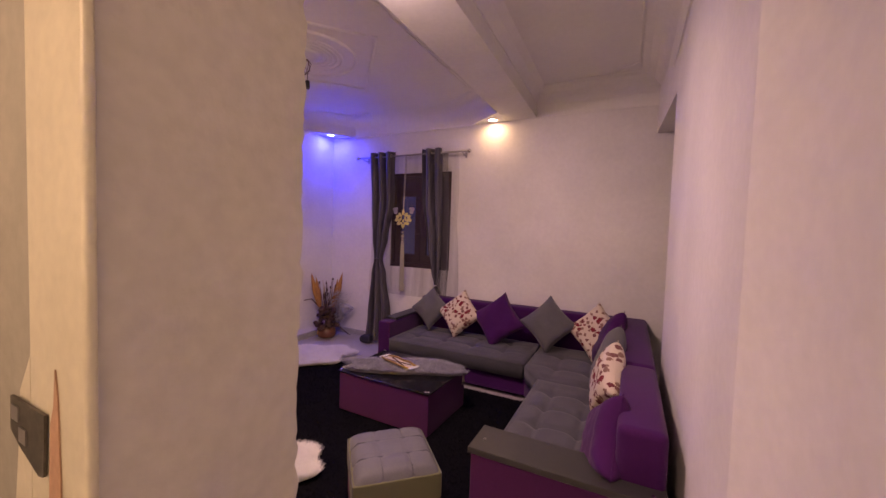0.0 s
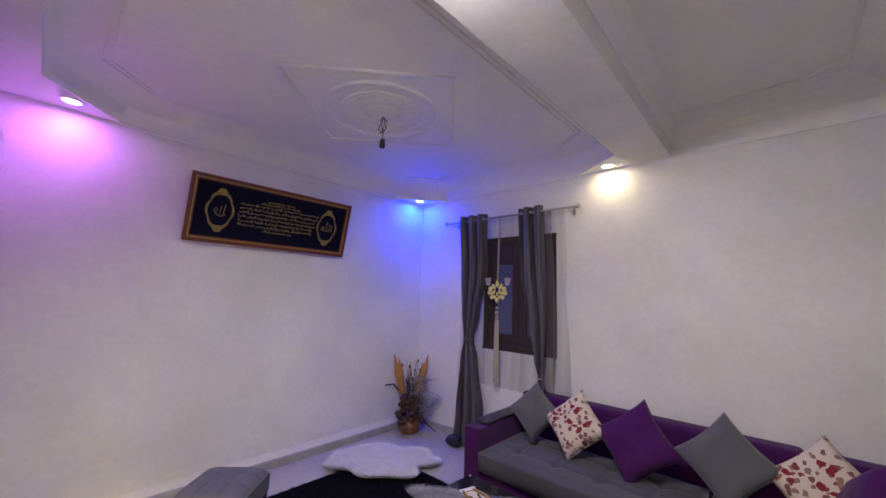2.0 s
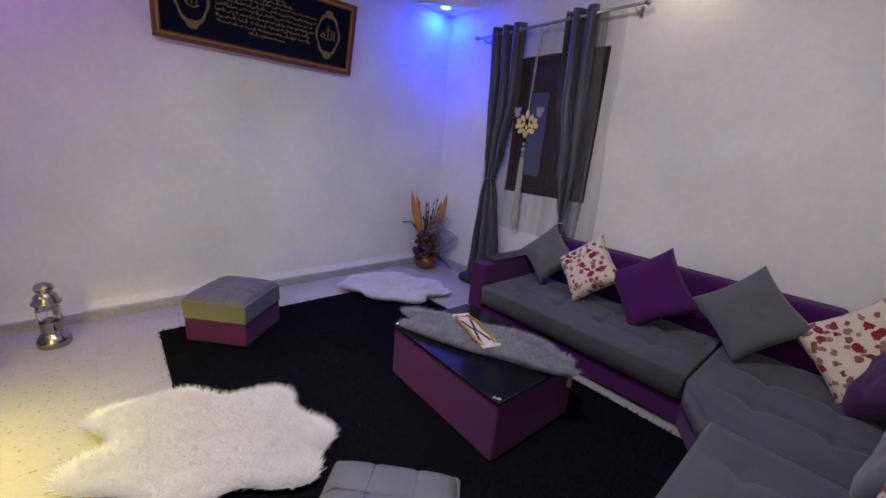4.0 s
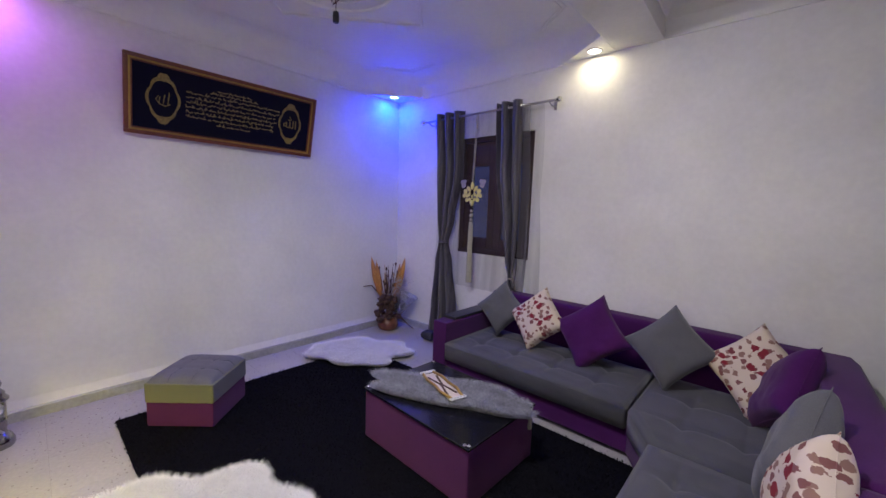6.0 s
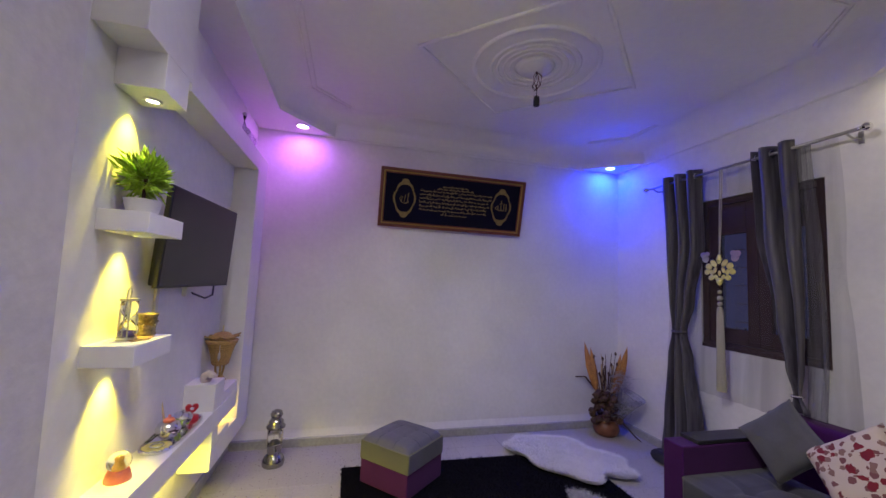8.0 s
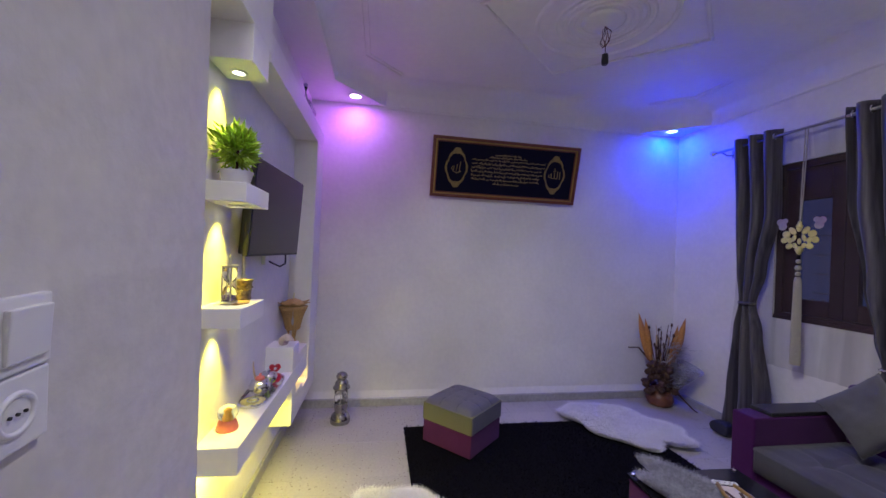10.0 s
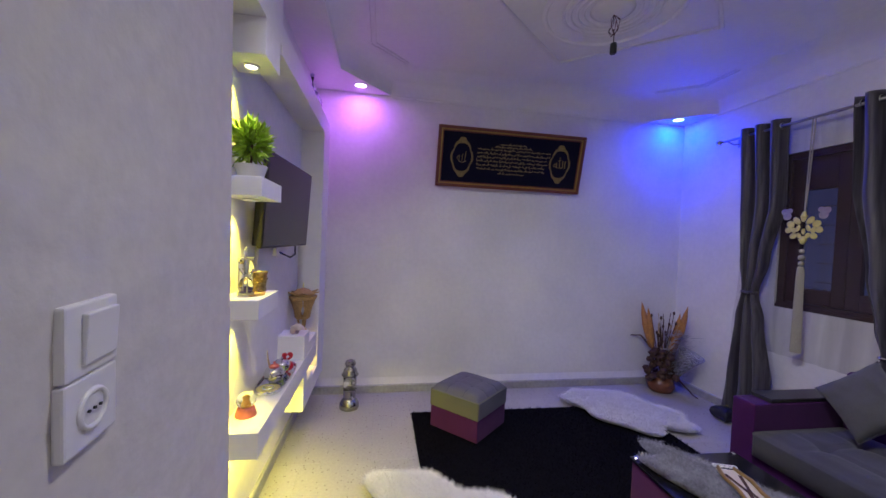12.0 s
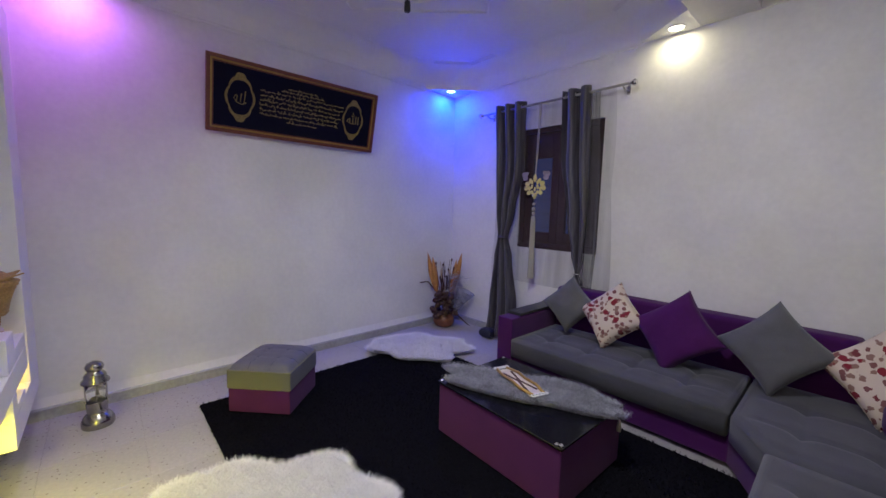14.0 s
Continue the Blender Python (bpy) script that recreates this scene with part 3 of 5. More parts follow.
# window: brown casement with two glazed leaves
x0, x1, z0, z1 = WIN
window = thing("window_1", ((x0 + x1) / 2, N + 0.06, z0), "small dark brown wooden casement window, dusk behind it", "window")
window["kind"] = "structure"
hw, hh = (x1 - x0) / 2, z1 - z0
_b = box(-hw, -hw + 0.05, -0.045, 0.03, 0, hh, 0.004)
box(hw - 0.05, hw, -0.045, 0.03, 0, hh, 0.004, _b)
box(-hw + 0.05, hw - 0.05, -0.045, 0.03, 0, 0.05, 0.004, _b)
box(-hw + 0.05, hw - 0.05, -0.045, 0.03, hh - 0.05, hh, 0.004, _b)
part("window_frame", _b, BROWN, window)
part("window_sill", box(-hw - 0.0, hw + 0.0, -0.058, -0.046, 0, 0.03, 0.004), BROWN, window)
for s in (-1, 1):
    a, c = (-hw + 0.052, -0.002) if s < 0 else (0.002, hw - 0.052)
    leaf = part("casement", box(a, a + 0.075, -0.03, 0.012, 0.052, hh - 0.052, 0.004, box(c - 0.075, c, -0.03, 0.012, 0.052, hh - 0.052, 0.004, box(a + 0.075, c - 0.075, -0.03, 0.012, 0.052, 0.16, 0.004, box(a + 0.075, c - 0.075, -0.03, 0.012, hh - 0.28, hh - 0.052, 0.004)))), BROWN, window)
    pane = part("pane", box(a + 0.07, c - 0.07, -0.012, -0.006, 0.15, hh - 0.27), PANE, leaf, "bluish window glass")
    pane.visible_shadow = False
_b = bmesh.new()
for k in range(6):
    box(-hw + 0.1, hw - 0.1, 0.16, 0.165, 0.2 + k * 0.14, 0.205 + k * 0.14, bm=_b)
for k in range(9):
    box(-hw + 0.1 + k * 0.067, -hw + 0.108 + k * 0.067, 0.16, 0.168, 0.0, 0.16, bm=_b)
part("grille", _b, BLACKPLASTIC, window, "dark bars outside the glass")

_m = glow("dusk_backdrop", (0.10, 0.16, 0.42), 0.10)
setting("backdrop", box(-6.0, 2.0, 6.4, 6.42, -1.0, 6.0), _m, "dim blue dusk outside the window", "backdrop")

SWELL = bmesh.new()   # the stile widens below the lock
_e = [[SWELL.verts.new((x, y, z)) for x, y in ((w, 0.0118), (w + 0.008, -0.001), (-0.0805, -0.003), (-0.0805, 0.0118))] for w, z in ((-0.170, 0.0), (-0.168, 0.92), (-0.146, 1.05), (-0.140, 1.12), (-0.112, 1.16), (-0.096, 1.185))]
for _a, _c in zip(_e, _e[1:]):
    for k in range(4):
        SWELL.faces.new((_a[k], _a[(k + 1) % 4], _c[(k + 1) % 4], _c[k]))
SWELL.faces.new(_e[0])
SWELL.faces.new(_e[-1])
# door frame at the start of the passage, with its strike plate
door = thing("door_1", (-0.57, 0.234, 0.0), "cream painted door frame with worn paint and a metal strike plate", "door frame")
door["kind"] = "structure"
_b = box(-0.080, 0.110, -0.004, 0.0118, 0.0, 2.15, 0.007, segments=4)
part("jamb", _b, CREAM, door, "", True)
part("lock_swell", SWELL, CREAM, door, "wider lower stile at the lock")


def plaque(outline, y0, y1):
    """A thin plate over an outline of (across, up)."""
    b = prism([(x, z) for x, z in outline], 0.0, y1 - y0)
    bmesh.ops.transform(b, matrix=Matrix.Translation((0, y1, 0)) @ Matrix.Rotation(radians(90), 4, "X"), verts=b.verts)
    return b


part("worn_patch", plaque([(0.0, 0.2), (0.040, 0.2), (0.044, 0.7), (0.038, 0.9), (0.036, 1.02), (0.030, 1.14), (0.022, 1.185), (0.016, 1.13), (0.004, 1.10), (-0.003, 1.0)], -0.0066, -0.0045), PRIMER, door, "worn patch of pinkish primer")
plate = part("strike_plate", plaque([(-0.140, 1.112), (-0.006, 1.112), (-0.012, 1.016), (-0.030, 1.012), (-0.10, 1.036), (-0.142, 1.056)], -0.010, -0.0055), BRASS, door, "dark metal strike plate")
for a, c, z in ((-0.128, -0.100, 1.078), (-0.098, -0.070, 1.048)):
    part("latch_hole", plaque([(a, z), (c, z), (c, z + 0.024), (a, z + 0.024)], -0.0125, -0.0105), STEEL, plate, "bright worn latch hole")


# ---- recessed lamps ----
def downlight(x, y, z, material, label, r=0.042):
    ob = thing("recessed_spotlight", (x, y, z), label, "spotlight", "recessed ceiling lamps" if z > 2.2 else "recessed shelf lamps")
    part("trim_ring", ring_tube(r, 0.006, 28, 8, at=(0, 0, -0.002)), WHITEPLASTIC, ob, "", True)
    part("lens", lathe([(0.0, -0.004), (r - 0.004, -0.003), (r - 0.003, -0.001)], 28), material, ob, "glowing lamp face")


downlight(*PINK, SOFFIT, BULB_PINK, "small round recessed lamp with pink light", 0.05)
downlight(*BLUE, SOFFIT, BULB_BLUE, "small round recessed lamp with blue light", 0.05)
downlight(*WARM, SOFFIT, BULB_WARM, "small round recessed lamp with warm white light", 0.05)
# unseen fittings that go with the two added fill lamps
downlight(*WHITE, SOFFIT, BULB_WARM, "unseen round recessed lamp with white light, added in the fourth corner", 0.05)

downlight(*BEAM, SOFFIT, BULB_WARM, "unseen round recessed lamp with white light, added under the beam", 0.05)

# ---- gypsum shelf wall ----
F = 0.47
surround = thing("tv_surround", (-3.0, S, 0.0), "white gypsum surround with a lintel, a column and stepped blocks", "wall unit")


def gyp(name, a, c, z0, z1, y1=F, y0=S):
    return part(name, box(a + 3.0, c + 3.0, y0 - S, y1 - S, z0, z1, 0.003), GYPSUM, surround)


gyp("lintel_board", -3.22, -1.79, 2.10, 2.225)
gyp("column", -3.22, -2.95, 0.46, 2.10)
gyp("upper_block", -1.79, -1.44, 2.135, SOFFIT - 0.002)
gyp("lamp_block", -1.765, -1.58, 2.0, 2.135)
_b = box(-0.13 - 0.09, 0.53, 0.0, F - S, 0.27, 0.39, 0.003)
box(0.43, 0.53, 0.0, F - S, 0.39, 0.488, 0.003, _b)
box(-0.22, 0.05, 0.0, F - S, 0.39, 0.46, 0.003, _b)
box(0.23, 0.43, 0.13, F - S, 0.39, 0.425, 0.003, _b)
part("lower_box", _b, GYPSUM, surround)
lower_shelf = thing("wall_shelf", (-2.1, S, 0.488), "long thick white gypsum shelf below the television", "shelf", "gypsum shelves")
part("board", prism([(0.485, 0), (0.485, F - S), (-0.80, F - S), (-0.80, 0)], 0.002, 0.105, 0.003), GYPSUM, lower_shelf)
step = thing("display_block", (-2.54, S, 0.595), "white gypsum block standing on the long shelf", "shelf", "gypsum blocks")
part("block", box(-0.08, 0.08, 0.0, F - S - 0.002, 0.0, 0.145, 0.003), GYPSUM, step)
step = thing("display_block", (-2.76, S, 0.595), "low white gypsum block standing on the long shelf", "shelf", "gypsum blocks")
part("block", box(-0.138, 0.138, 0.0, F - S - 0.002, 0.0, 0.062, 0.003), GYPSUM, step)
for z, label in ((1.49, "short thick white gypsum shelf with a green plant"), (1.035, "short thick white gypsum shelf with an hourglass")):
    sh = thing("wall_shelf", (-1.705, S, z), label, "shelf", "gypsum shelves")
    part("board", prism([(0.128, 0.0), (0.128, F - S), (-0.138, F - S), (-0.138, 0.0)], 0.0, 0.072, 0.003), GYPSUM, sh)
for x, y, z in ((-1.69, 0.385, 2.0), (-1.73, 0.385, 1.49), (-1.73, 0.385, 1.035), (-1.70, 0.42, 0.49), (-2.15, 0.42, 0.49)):
    downlight(x, y, z, BULB_YELLOW, "small round recessed shelf lamp with yellow light", 0.026)
    spot("shelf_spot", (x, y, z - 0.012), (x, y - (0.26 if z > 0.6 else 0.012), z - 1), (1.0, 0.82, 0.04), 19.0 if z > 0.6 else 6.5, 68 if z > 0.6 else 168, 1.0 if z > 0.6 else 0.2, 0.012)
_c = bpy.data.lights.new("candle_lamp", "POINT")
_c.color, _c.energy, _c.shadow_soft_size = (1.0, 0.62, 0.08), 0.28, 0.012
new("candle_lamp", _c).location = (-2.925, 0.39, 0.45)

# ---- sofa ----
SO = (-0.86, 3.4, 0.0)
sofa = thing("corner_sofa", SO, "purple and grey corner sofa with tufted seats, dark armrest tops", "sofa")


def sbox(name, x0, x1, y0, y1, z0, z1, bevel, material, label=""):
    return part(name, box(x0 - SO[0], x1 - SO[0], y0 - SO[1], y1 - SO[1], z0, z1, bevel, segments=3), material, sofa, label, bevel > 0.012)


def sprism(name, pts, z0, z1, bevel, material, label=""):
    return part(name, prism([(x - SO[0], y - SO[1]) for x, y in pts], z0, z1, bevel), material, sofa, label)


sprism("base", [(-1.94, 3.10), (-0.56, 3.10), (-0.36, 2.78), (-0.36, 1.66), (0.34, 1.66), (0.34, 3.84), (-1.94, 3.84)], 0.035, 0.20, 0.008, PURPLE, "purple upholstered base")
for x, y in ((-1.9, 3.2), (-1.9, 3.75), (-0.7, 3.2), (-0.2, 2.7), (0.2, 1.75), (-0.28, 1.75), (0.25, 3.75)):
    part("foot", lathe([(0.02, 0.0), (0.025, 0.036)], 12, at=(x - SO[0], y - SO[1], 0)), BLACKPLASTIC, sofa)


def seat(name, outline, z0, z1, tufts):
    """A thick upholstered pad with a soft upper edge and buttoned dents."""
    xs, ys = [p[0] for p in outline], [p[1] for p in outline]
    cx, cy = sum(xs) / len(xs), sum(ys) / len(ys)
    b = prism([(x, y) for x, y in outline], z0, z1)
    bmesh.ops.bevel(b, geom=[e for e in b.edges if all(v.co.z > z1 - 0.001 for v in e.verts)], offset=0.035, segments=4, affect="EDGES", profile=0.5)
    bmesh.ops.bevel(b, geom=[e for e in b.edges if abs(e.verts[0].co.z - e.verts[1].co.z) > 0.05], offset=0.02, segments=2, affect="EDGES", profile=0.5)
    top = max(b.faces, key=lambda f: f.calc_area() if f.normal.z > 0.9 or f.normal.z < -0.9 and f.calc_center_median().z > z0 + 0.05 else 0)
    step = 0.016
    for axis, lo, hi in ((0, min(xs), max(xs)), (1, min(ys), max(ys))):
        k = lo + step
        while k < hi - step / 2:
            co, no = ((k, 0, 0), (1, 0, 0)) if axis == 0 else ((0, k, 0), (0, 1, 0))
            faces = [f for f in b.faces if all(v.co.z > z1 - 0.0005 for v in f.verts)]
            geom = list({*faces, *(e for f in faces for e in f.edges), *(v for f in faces for v in f.verts)})
            bmesh.ops.bisect_plane(b, geom=geom, plane_co=co, plane_no=no)
            k += step
    for v in b.verts:
        if v.co.z > z1 - 0.0005:
            dz = 0.010
            for tx, ty in tufts:
                d2 = (v.co.x - tx) ** 2 + (v.co.y - ty) ** 2
                dz -= 0.024 * math.exp(-d2 / 0.0016)
                dz -= 0.012 * max(math.exp(-((v.co.x - tx) ** 2) / 0.0002) * math.exp(-((v.co.y - ty) ** 2) / 0.03), math.exp(-((v.co.y - ty) ** 2) / 0.0002) * math.exp(-((v.co.x - tx) ** 2) / 0.03))
            edge = min(min(abs(v.co.x - a) for a in (min(xs), max(xs))), min(abs(v.co.y - a) for a in (min(ys), max(ys))))
            v.co.z += dz * min(1, max(0, edge - 0.035) / 0.05) + 0.006 * noise.noise(v.co * 6)
    bmesh.ops.translate(b, verts=b.verts, vec=(-SO[0], -SO[1], 0))
    return part(name, b, SEAT_GREY, sofa, "grey tufted seat pad", True)


seat("seat", [(-1.93, 3.06), (-0.565, 3.06), (-0.565, 3.70), (-1.93, 3.70)], 0.19, 0.335, [(x, y) for x in (-1.70, -1.40, -1.10, -0.80) for y in (3.26, 3.5)])
seat("seat", [(-0.555, 3.04), (-0.39, 2.785), (0.17, 2.785), (0.17, 3.70), (-0.555, 3.70)], 0.19, 0.335, [(x, y) for x in (-0.30, -0.05) for y in (3.05, 3.35)])
seat("seat", [(-0.395, 1.67), (0.17, 1.67), (0.17, 2.775), (-0.395, 2.775)], 0.19, 0.34, [(x, y) for x in (-0.24, -0.02) for y in (1.85, 2.08, 2.31, 2.54)])
for x0, x1 in ((-1.93, -1.02), (-1.01, -0.12), (-0.11, 0.345)):
    sbox("backrest", x0, x1, 3.695, 3.855, 0.19, 0.668, 0.035, PURPLE, "purple upholstered back")
for y0, y1 in ((1.55, 2.35), (2.36, 3.69)):
    sbox("backrest", 0.17, 0.345, y0, y1, 0.19, 0.69, 0.035, PURPLE, "purple upholstered back")
sbox("armrest", -2.075, -1.935, 3.08, 3.855, 0.02, 0.475, 0.012, PURPLE)
sbox("armrest_top", -2.07, -1.94, 3.20, 3.85, 0.478, 0.50, 0.004, DARKWOOD, "dark wooden armrest top")
sbox("armrest", -0.39, 0.345, 1.47, 1.665, 0.02, 0.455, 0.012, PLUM)
sbox("armrest_top", -0.40, 0.345, 1.46, 1.668, 0.458, 0.485, 0.004, DARKWOOD, "dark wooden armrest top")
for x, y, z in ((-0.355, 1.55, 0.485), (0.30, 1.50, 0.485), (-2.0, 3.23, 0.50)):
    part("stud", lathe([(0.007, 0.0), (0.007, 0.003), (0.0, 0.005)], 12, at=(x - SO[0], y - SO[1], z)), CHROME, sofa, "chrome stud")


def pillow(at, tilt, spin, turn, size, material, label, h=0.15):
    """A stuffed square cushion: spin turns it in its own plane, tilt leans it back, turn faces it into the room."""
    ob = thing("throw_cushion", at, label, "cushion", "cushions on the corner sofa")
    m = pose(0, 0, 0, 0, 0, turn) @ pose(0, 0, 0, 90 - tilt, 0, 0) @ pose(0, 0, 0, 0, 0, spin)
    body = part("cover", cushion_mesh(size, size, h, 28, 28, 0.115, (), at[0] * 7 + at[1] * 3), material, ob, "", True)
    body.matrix_local = m
    path = []
    for k in range(40):
        s, f = divmod(k, 10)
        u = -1 + 2 * f / 10
        c = {0: (u, -1), 1: (1, u), 2: (-u, 1), 3: (-1, -u)}[s]
        q = 1 - 0.115 * (1 - min(abs(c[0]), abs(c[1])) ** 2)
        x = c[0] * (q if abs(c[0]) == 1 else 1)
        y = c[1] * (q if abs(c[1]) == 1 else 1)
        path.append((x * size / 2, y * size / 2, 0))
    part("piping", tube(path + path[:1], 0.0018, 6), material, body)
    return ob


pillow((-1.71, 3.53, 0.575), 20, 48, 6, 0.33, GREY, "plain grey cushion standing on a corner against the sofa arm")
pillow((-1.36, 3.50, 0.565), 24, 44, -4, 0.37, FLORAL, "cream cushion with red and brown flower print")
pillow((-0.94, 3.49, 0.555), 24, 40, -2, 0.41, PURPLE, "plain purple cushion standing on a corner")
pillow((-0.46, 3.50, 0.585), 24, 46, 2, 0.385, GREY, "plain grey cushion standing on a corner")
pillow((-0.05, 3.50, 0.57), 24, 46, -8, 0.38, FLORAL, "cream cushion with red and brown flower print in the sofa corner")
pillow((0.065, 3.30, 0.572), 22, 38, -84, 0.38, PURPLE, "plain purple cushion tucked into the sofa corner")
pillow((0.085, 2.64, 0.584), 15, 52, -94, 0.37, GREY, "plain grey cushion leaning on the long back")
pillow((0.100, 2.326, 0.575), 12, 49, -80, 0.345, FLORAL, "cream cushion with red and brown flower print on the long seat", 0.145)
pillow((0.125, 1.735, 0.520), 14, 38, -80, 0.34, PURPLE, "plain purple cushion at the near armrest")


# ---- poufs and coffee table ----
def pouf(at, turn, label):
    ob = thing("pouf", at, label, "pouf", "poufs", turn)
    h = 0.20
    part("base", box(-h + 0.004, h - 0.004, -h + 0.004, h - 0.004, 0.0, 0.150, 0.008), PLUM, ob, "plum fabric lower half")
    # the side left without a grey panel shows the painted-in yellow light
    part("band", box(-h, h, -h, h, 0.150, 0.268, 0.006), YELLOWLIT, ob, "grey upper band, yellow light coloured into its bare side")
    for s in (0, 1, 3):
        part("side_panel", box(-h + 0.006, h - 0.006, h, h + 0.003, 0.155, 0.265, 0.001), TOPGREY, ob, "grey leatherette panel", at=pose(0, 0, 0, 0, 0, 90 * s))
    b = bmesh.new()
    n = 24
    grid = [[b.verts.new(((2 * i / n - 1) * h, (2 * j / n - 1) * h, 0.255 + 0.062 * ((1 - (2 * i / n - 1) ** 6) * (1 - (2 * j / n - 1) ** 6)) ** 0.5 - 0.008 * (math.exp(-((abs(2 * i / n - 1) - 0.34) / 0.03) ** 2) + math.exp(-((abs(2 * j / n - 1) - 0.34) / 0.03) ** 2)))) for j in range(n + 1)] for i in range(n + 1)]
    for i in range(n):
        for j in range(n):
            b.faces.new((grid[i][j], grid[i + 1][j], grid[i + 1][j + 1], grid[i][j + 1]))
    low = [b.verts.new((x * h, y * h, 0.254)) for x, y in ((-1, -1), (1, -1), (1, 1), (-1, 1))]
    b.faces.new(low)
    pad = part("seat_pad", b, TOPGREY, ob, "grey leatherette top with stitched squares", True)
    for u in (-0.34 * h, 0.34 * h):
        part("seam", tube([(-h * 0.96, u, 0.278), (-h * 0.8, u, 0.308), (h * 0.8, u, 0.308), (h * 0.96, u, 0.278)], 0.0022, 6), GREY, pad, "stitched seam")
        part("seam", tube([(u, -h * 0.96, 0.278), (u, -h * 0.8, 0.308), (u, h * 0.8, 0.308), (u, h * 0.96, 0.278)], 0.0022, 6), GREY, pad, "stitched seam")
    return ob


pouf((-2.735, 1.575, 0.022), 44, "square pouf with grey top and plum base, yellow light coloured into its band")
pouf((-0.825, 1.515, 0.022), 44, "square pouf with stitched grey top beside the coffee table")

TA = (-1.355, 2.445, 0.02)
table = thing("coffee_table", TA, "low plum upholstered coffee table with a black glass top", "coffee table", turn=-1.5)
part("body", box(-0.395, 0.395, -0.285, 0.285, 0.0, 0.288, 0.008), PLUM, table, "plum upholstered sides")
part("tabletop", box(-0.402, 0.402, -0.295, 0.295, 0.290, 0.302, 0.003), BLACKGLASS, table, "black glass top")
for x, y in ((0.385, -0.272), (-0.385, -0.272), (0.385, 0.272), (-0.385, 0.272), (0.368, -0.280)):
    part("stud", lathe([(0.010, 0.0), (0.010, 0.004), (0.006, 0.008), (0.0, 0.009)], 14, at=(x, y, 0.302)), CHROME, table, "chrome stud")


# ---- rugs and furs ----
def blob(n, w, d, lumps, seed):
    """Plan outline of a pelt: an oval with lobes."""
    pts = []
    for k in range(n):
        a = 2 * math.pi * k / n
        r = 1 + lumps * (math.sin(4 * a + seed) * 0.5 + math.sin(7 * a + seed * 2) * 0.3 + 0.6 * noise.noise(Vector((math.cos(a) * 2, math.sin(a) * 2, seed))))
        c, s = math.cos(a), math.sin(a)
        q = (abs(c) ** 3.4 + abs(s) ** 3.4) ** (-1 / 3.4)
        pts.append((w / 2 * c * r * q, d / 2 * s * r * q))
    return pts


def inside(p, poly):
    hit = False
    for i in range(len(poly)):
        (x1, y1), (x2, y2) = poly[i - 1], poly[i]
        if (y1 > p[1]) != (y2 > p[1]) and p[0] < (x2 - x1) * (p[1] - y1) / (y2 - y1) + x1:
            hit = not hit
    return hit


def hair(poly, count, length, width, lean, seed, z=0.0, drop=None):
    """Loose tufts of pile over an outline, in one mesh."""
    rnd = random.Random(seed)
    xs, ys = [p[0] for p in poly], [p[1] for p in poly]
    verts, faces = [], []
    while len(faces) < count:
        p = (rnd.uniform(min(xs), max(xs)), rnd.uniform(min(ys), max(ys)))
        if not inside(p, poly):
            continue
        flow = 6.28 * noise.noise(Vector((p[0] * 3, p[1] * 3, seed))) * 0.2 + rnd.uniform(-3.1, 3.1)
        dx, dy = math.cos(flow), math.sin(flow)
        ln, w = length * rnd.uniform(0.6, 1.2), width * rnd.uniform(0.6, 1.3)
        zz = z + (drop(p) if drop else 0.0)
        k = len(verts)
        verts += [(p[0] - dy * w, p[1] + dx * w, zz), (p[0] + dy * w, p[1] - dx * w, zz), (p[0] + dx * ln * lean, p[1] + dy * ln * lean, zz + ln * (1 - lean * 0.6))]
        faces.append((k, k + 1, k + 2))
    me = bpy.data.meshes.new("pile")
    me.from_pydata(verts, [], faces)
    return me


def fur(name, at, turn, w, d, material, label, category, count, lumps=0.27, seed=1.0, thick=0.010, length=0.050, width=0.0022):
    ob = thing(name, at, label, category, turn=turn)
    poly = blob(72, w, d, lumps, seed)
    part("hide", prism([(x * 0.94, y * 0.94) for x, y in poly], 0.0, thick), material, ob)
    me = hair(poly, count, length, width, 0.75, int(seed * 10) + 3, thick)
    me.materials.append(material)
    pile = new("fur_layer", me)
    pile.parent = ob
    tagged(pile, kind="stuff")
    return ob


rug = thing("area_rug", (-1.69, 2.09, 0.0), "large black shaggy area rug on the terrazzo", "rug")
_poly = [(-1.27, -0.91), (1.27, -0.91), (1.27, 0.95), (-1.27, 0.95)]
part("backing", box(-1.27, 1.27, -0.91, 0.95, 0.0, 0.012, 0.003), BLACKPILE, rug)
_me = hair([(x * 1.004, y * 1.006) for x, y in _poly], 40000, 0.018, 0.004, 0.5, 5, 0.010)
_me.materials.append(BLACKPILE)
_o = new("fur_layer", _me)
_o.parent = rug
tagged(_o, kind="stuff")
fur("fur_rug", (-2.83, 2.89, 0.022), 42, 0.85, 0.57, WHITEFUR, "white sheepskin fur rug lying across the black rug's edge", "fur rug", 60000, seed=1.0)
fur("fur_rug", (-1.76, 1.26, 0.022), 44, 0.89, 0.57, WHITEFUR, "white sheepskin fur rug at the edge of the black rug", "fur rug", 70000, seed=2.3)
fur("table_runner", (-1.365, 2.45, 0.324), 23, 0.93, 0.29, GREYFUR, "grey fluffy fur runner across the table top", "table runner", 44000, 0.20, 3.1, 0.008, 0.046, 0.0016)


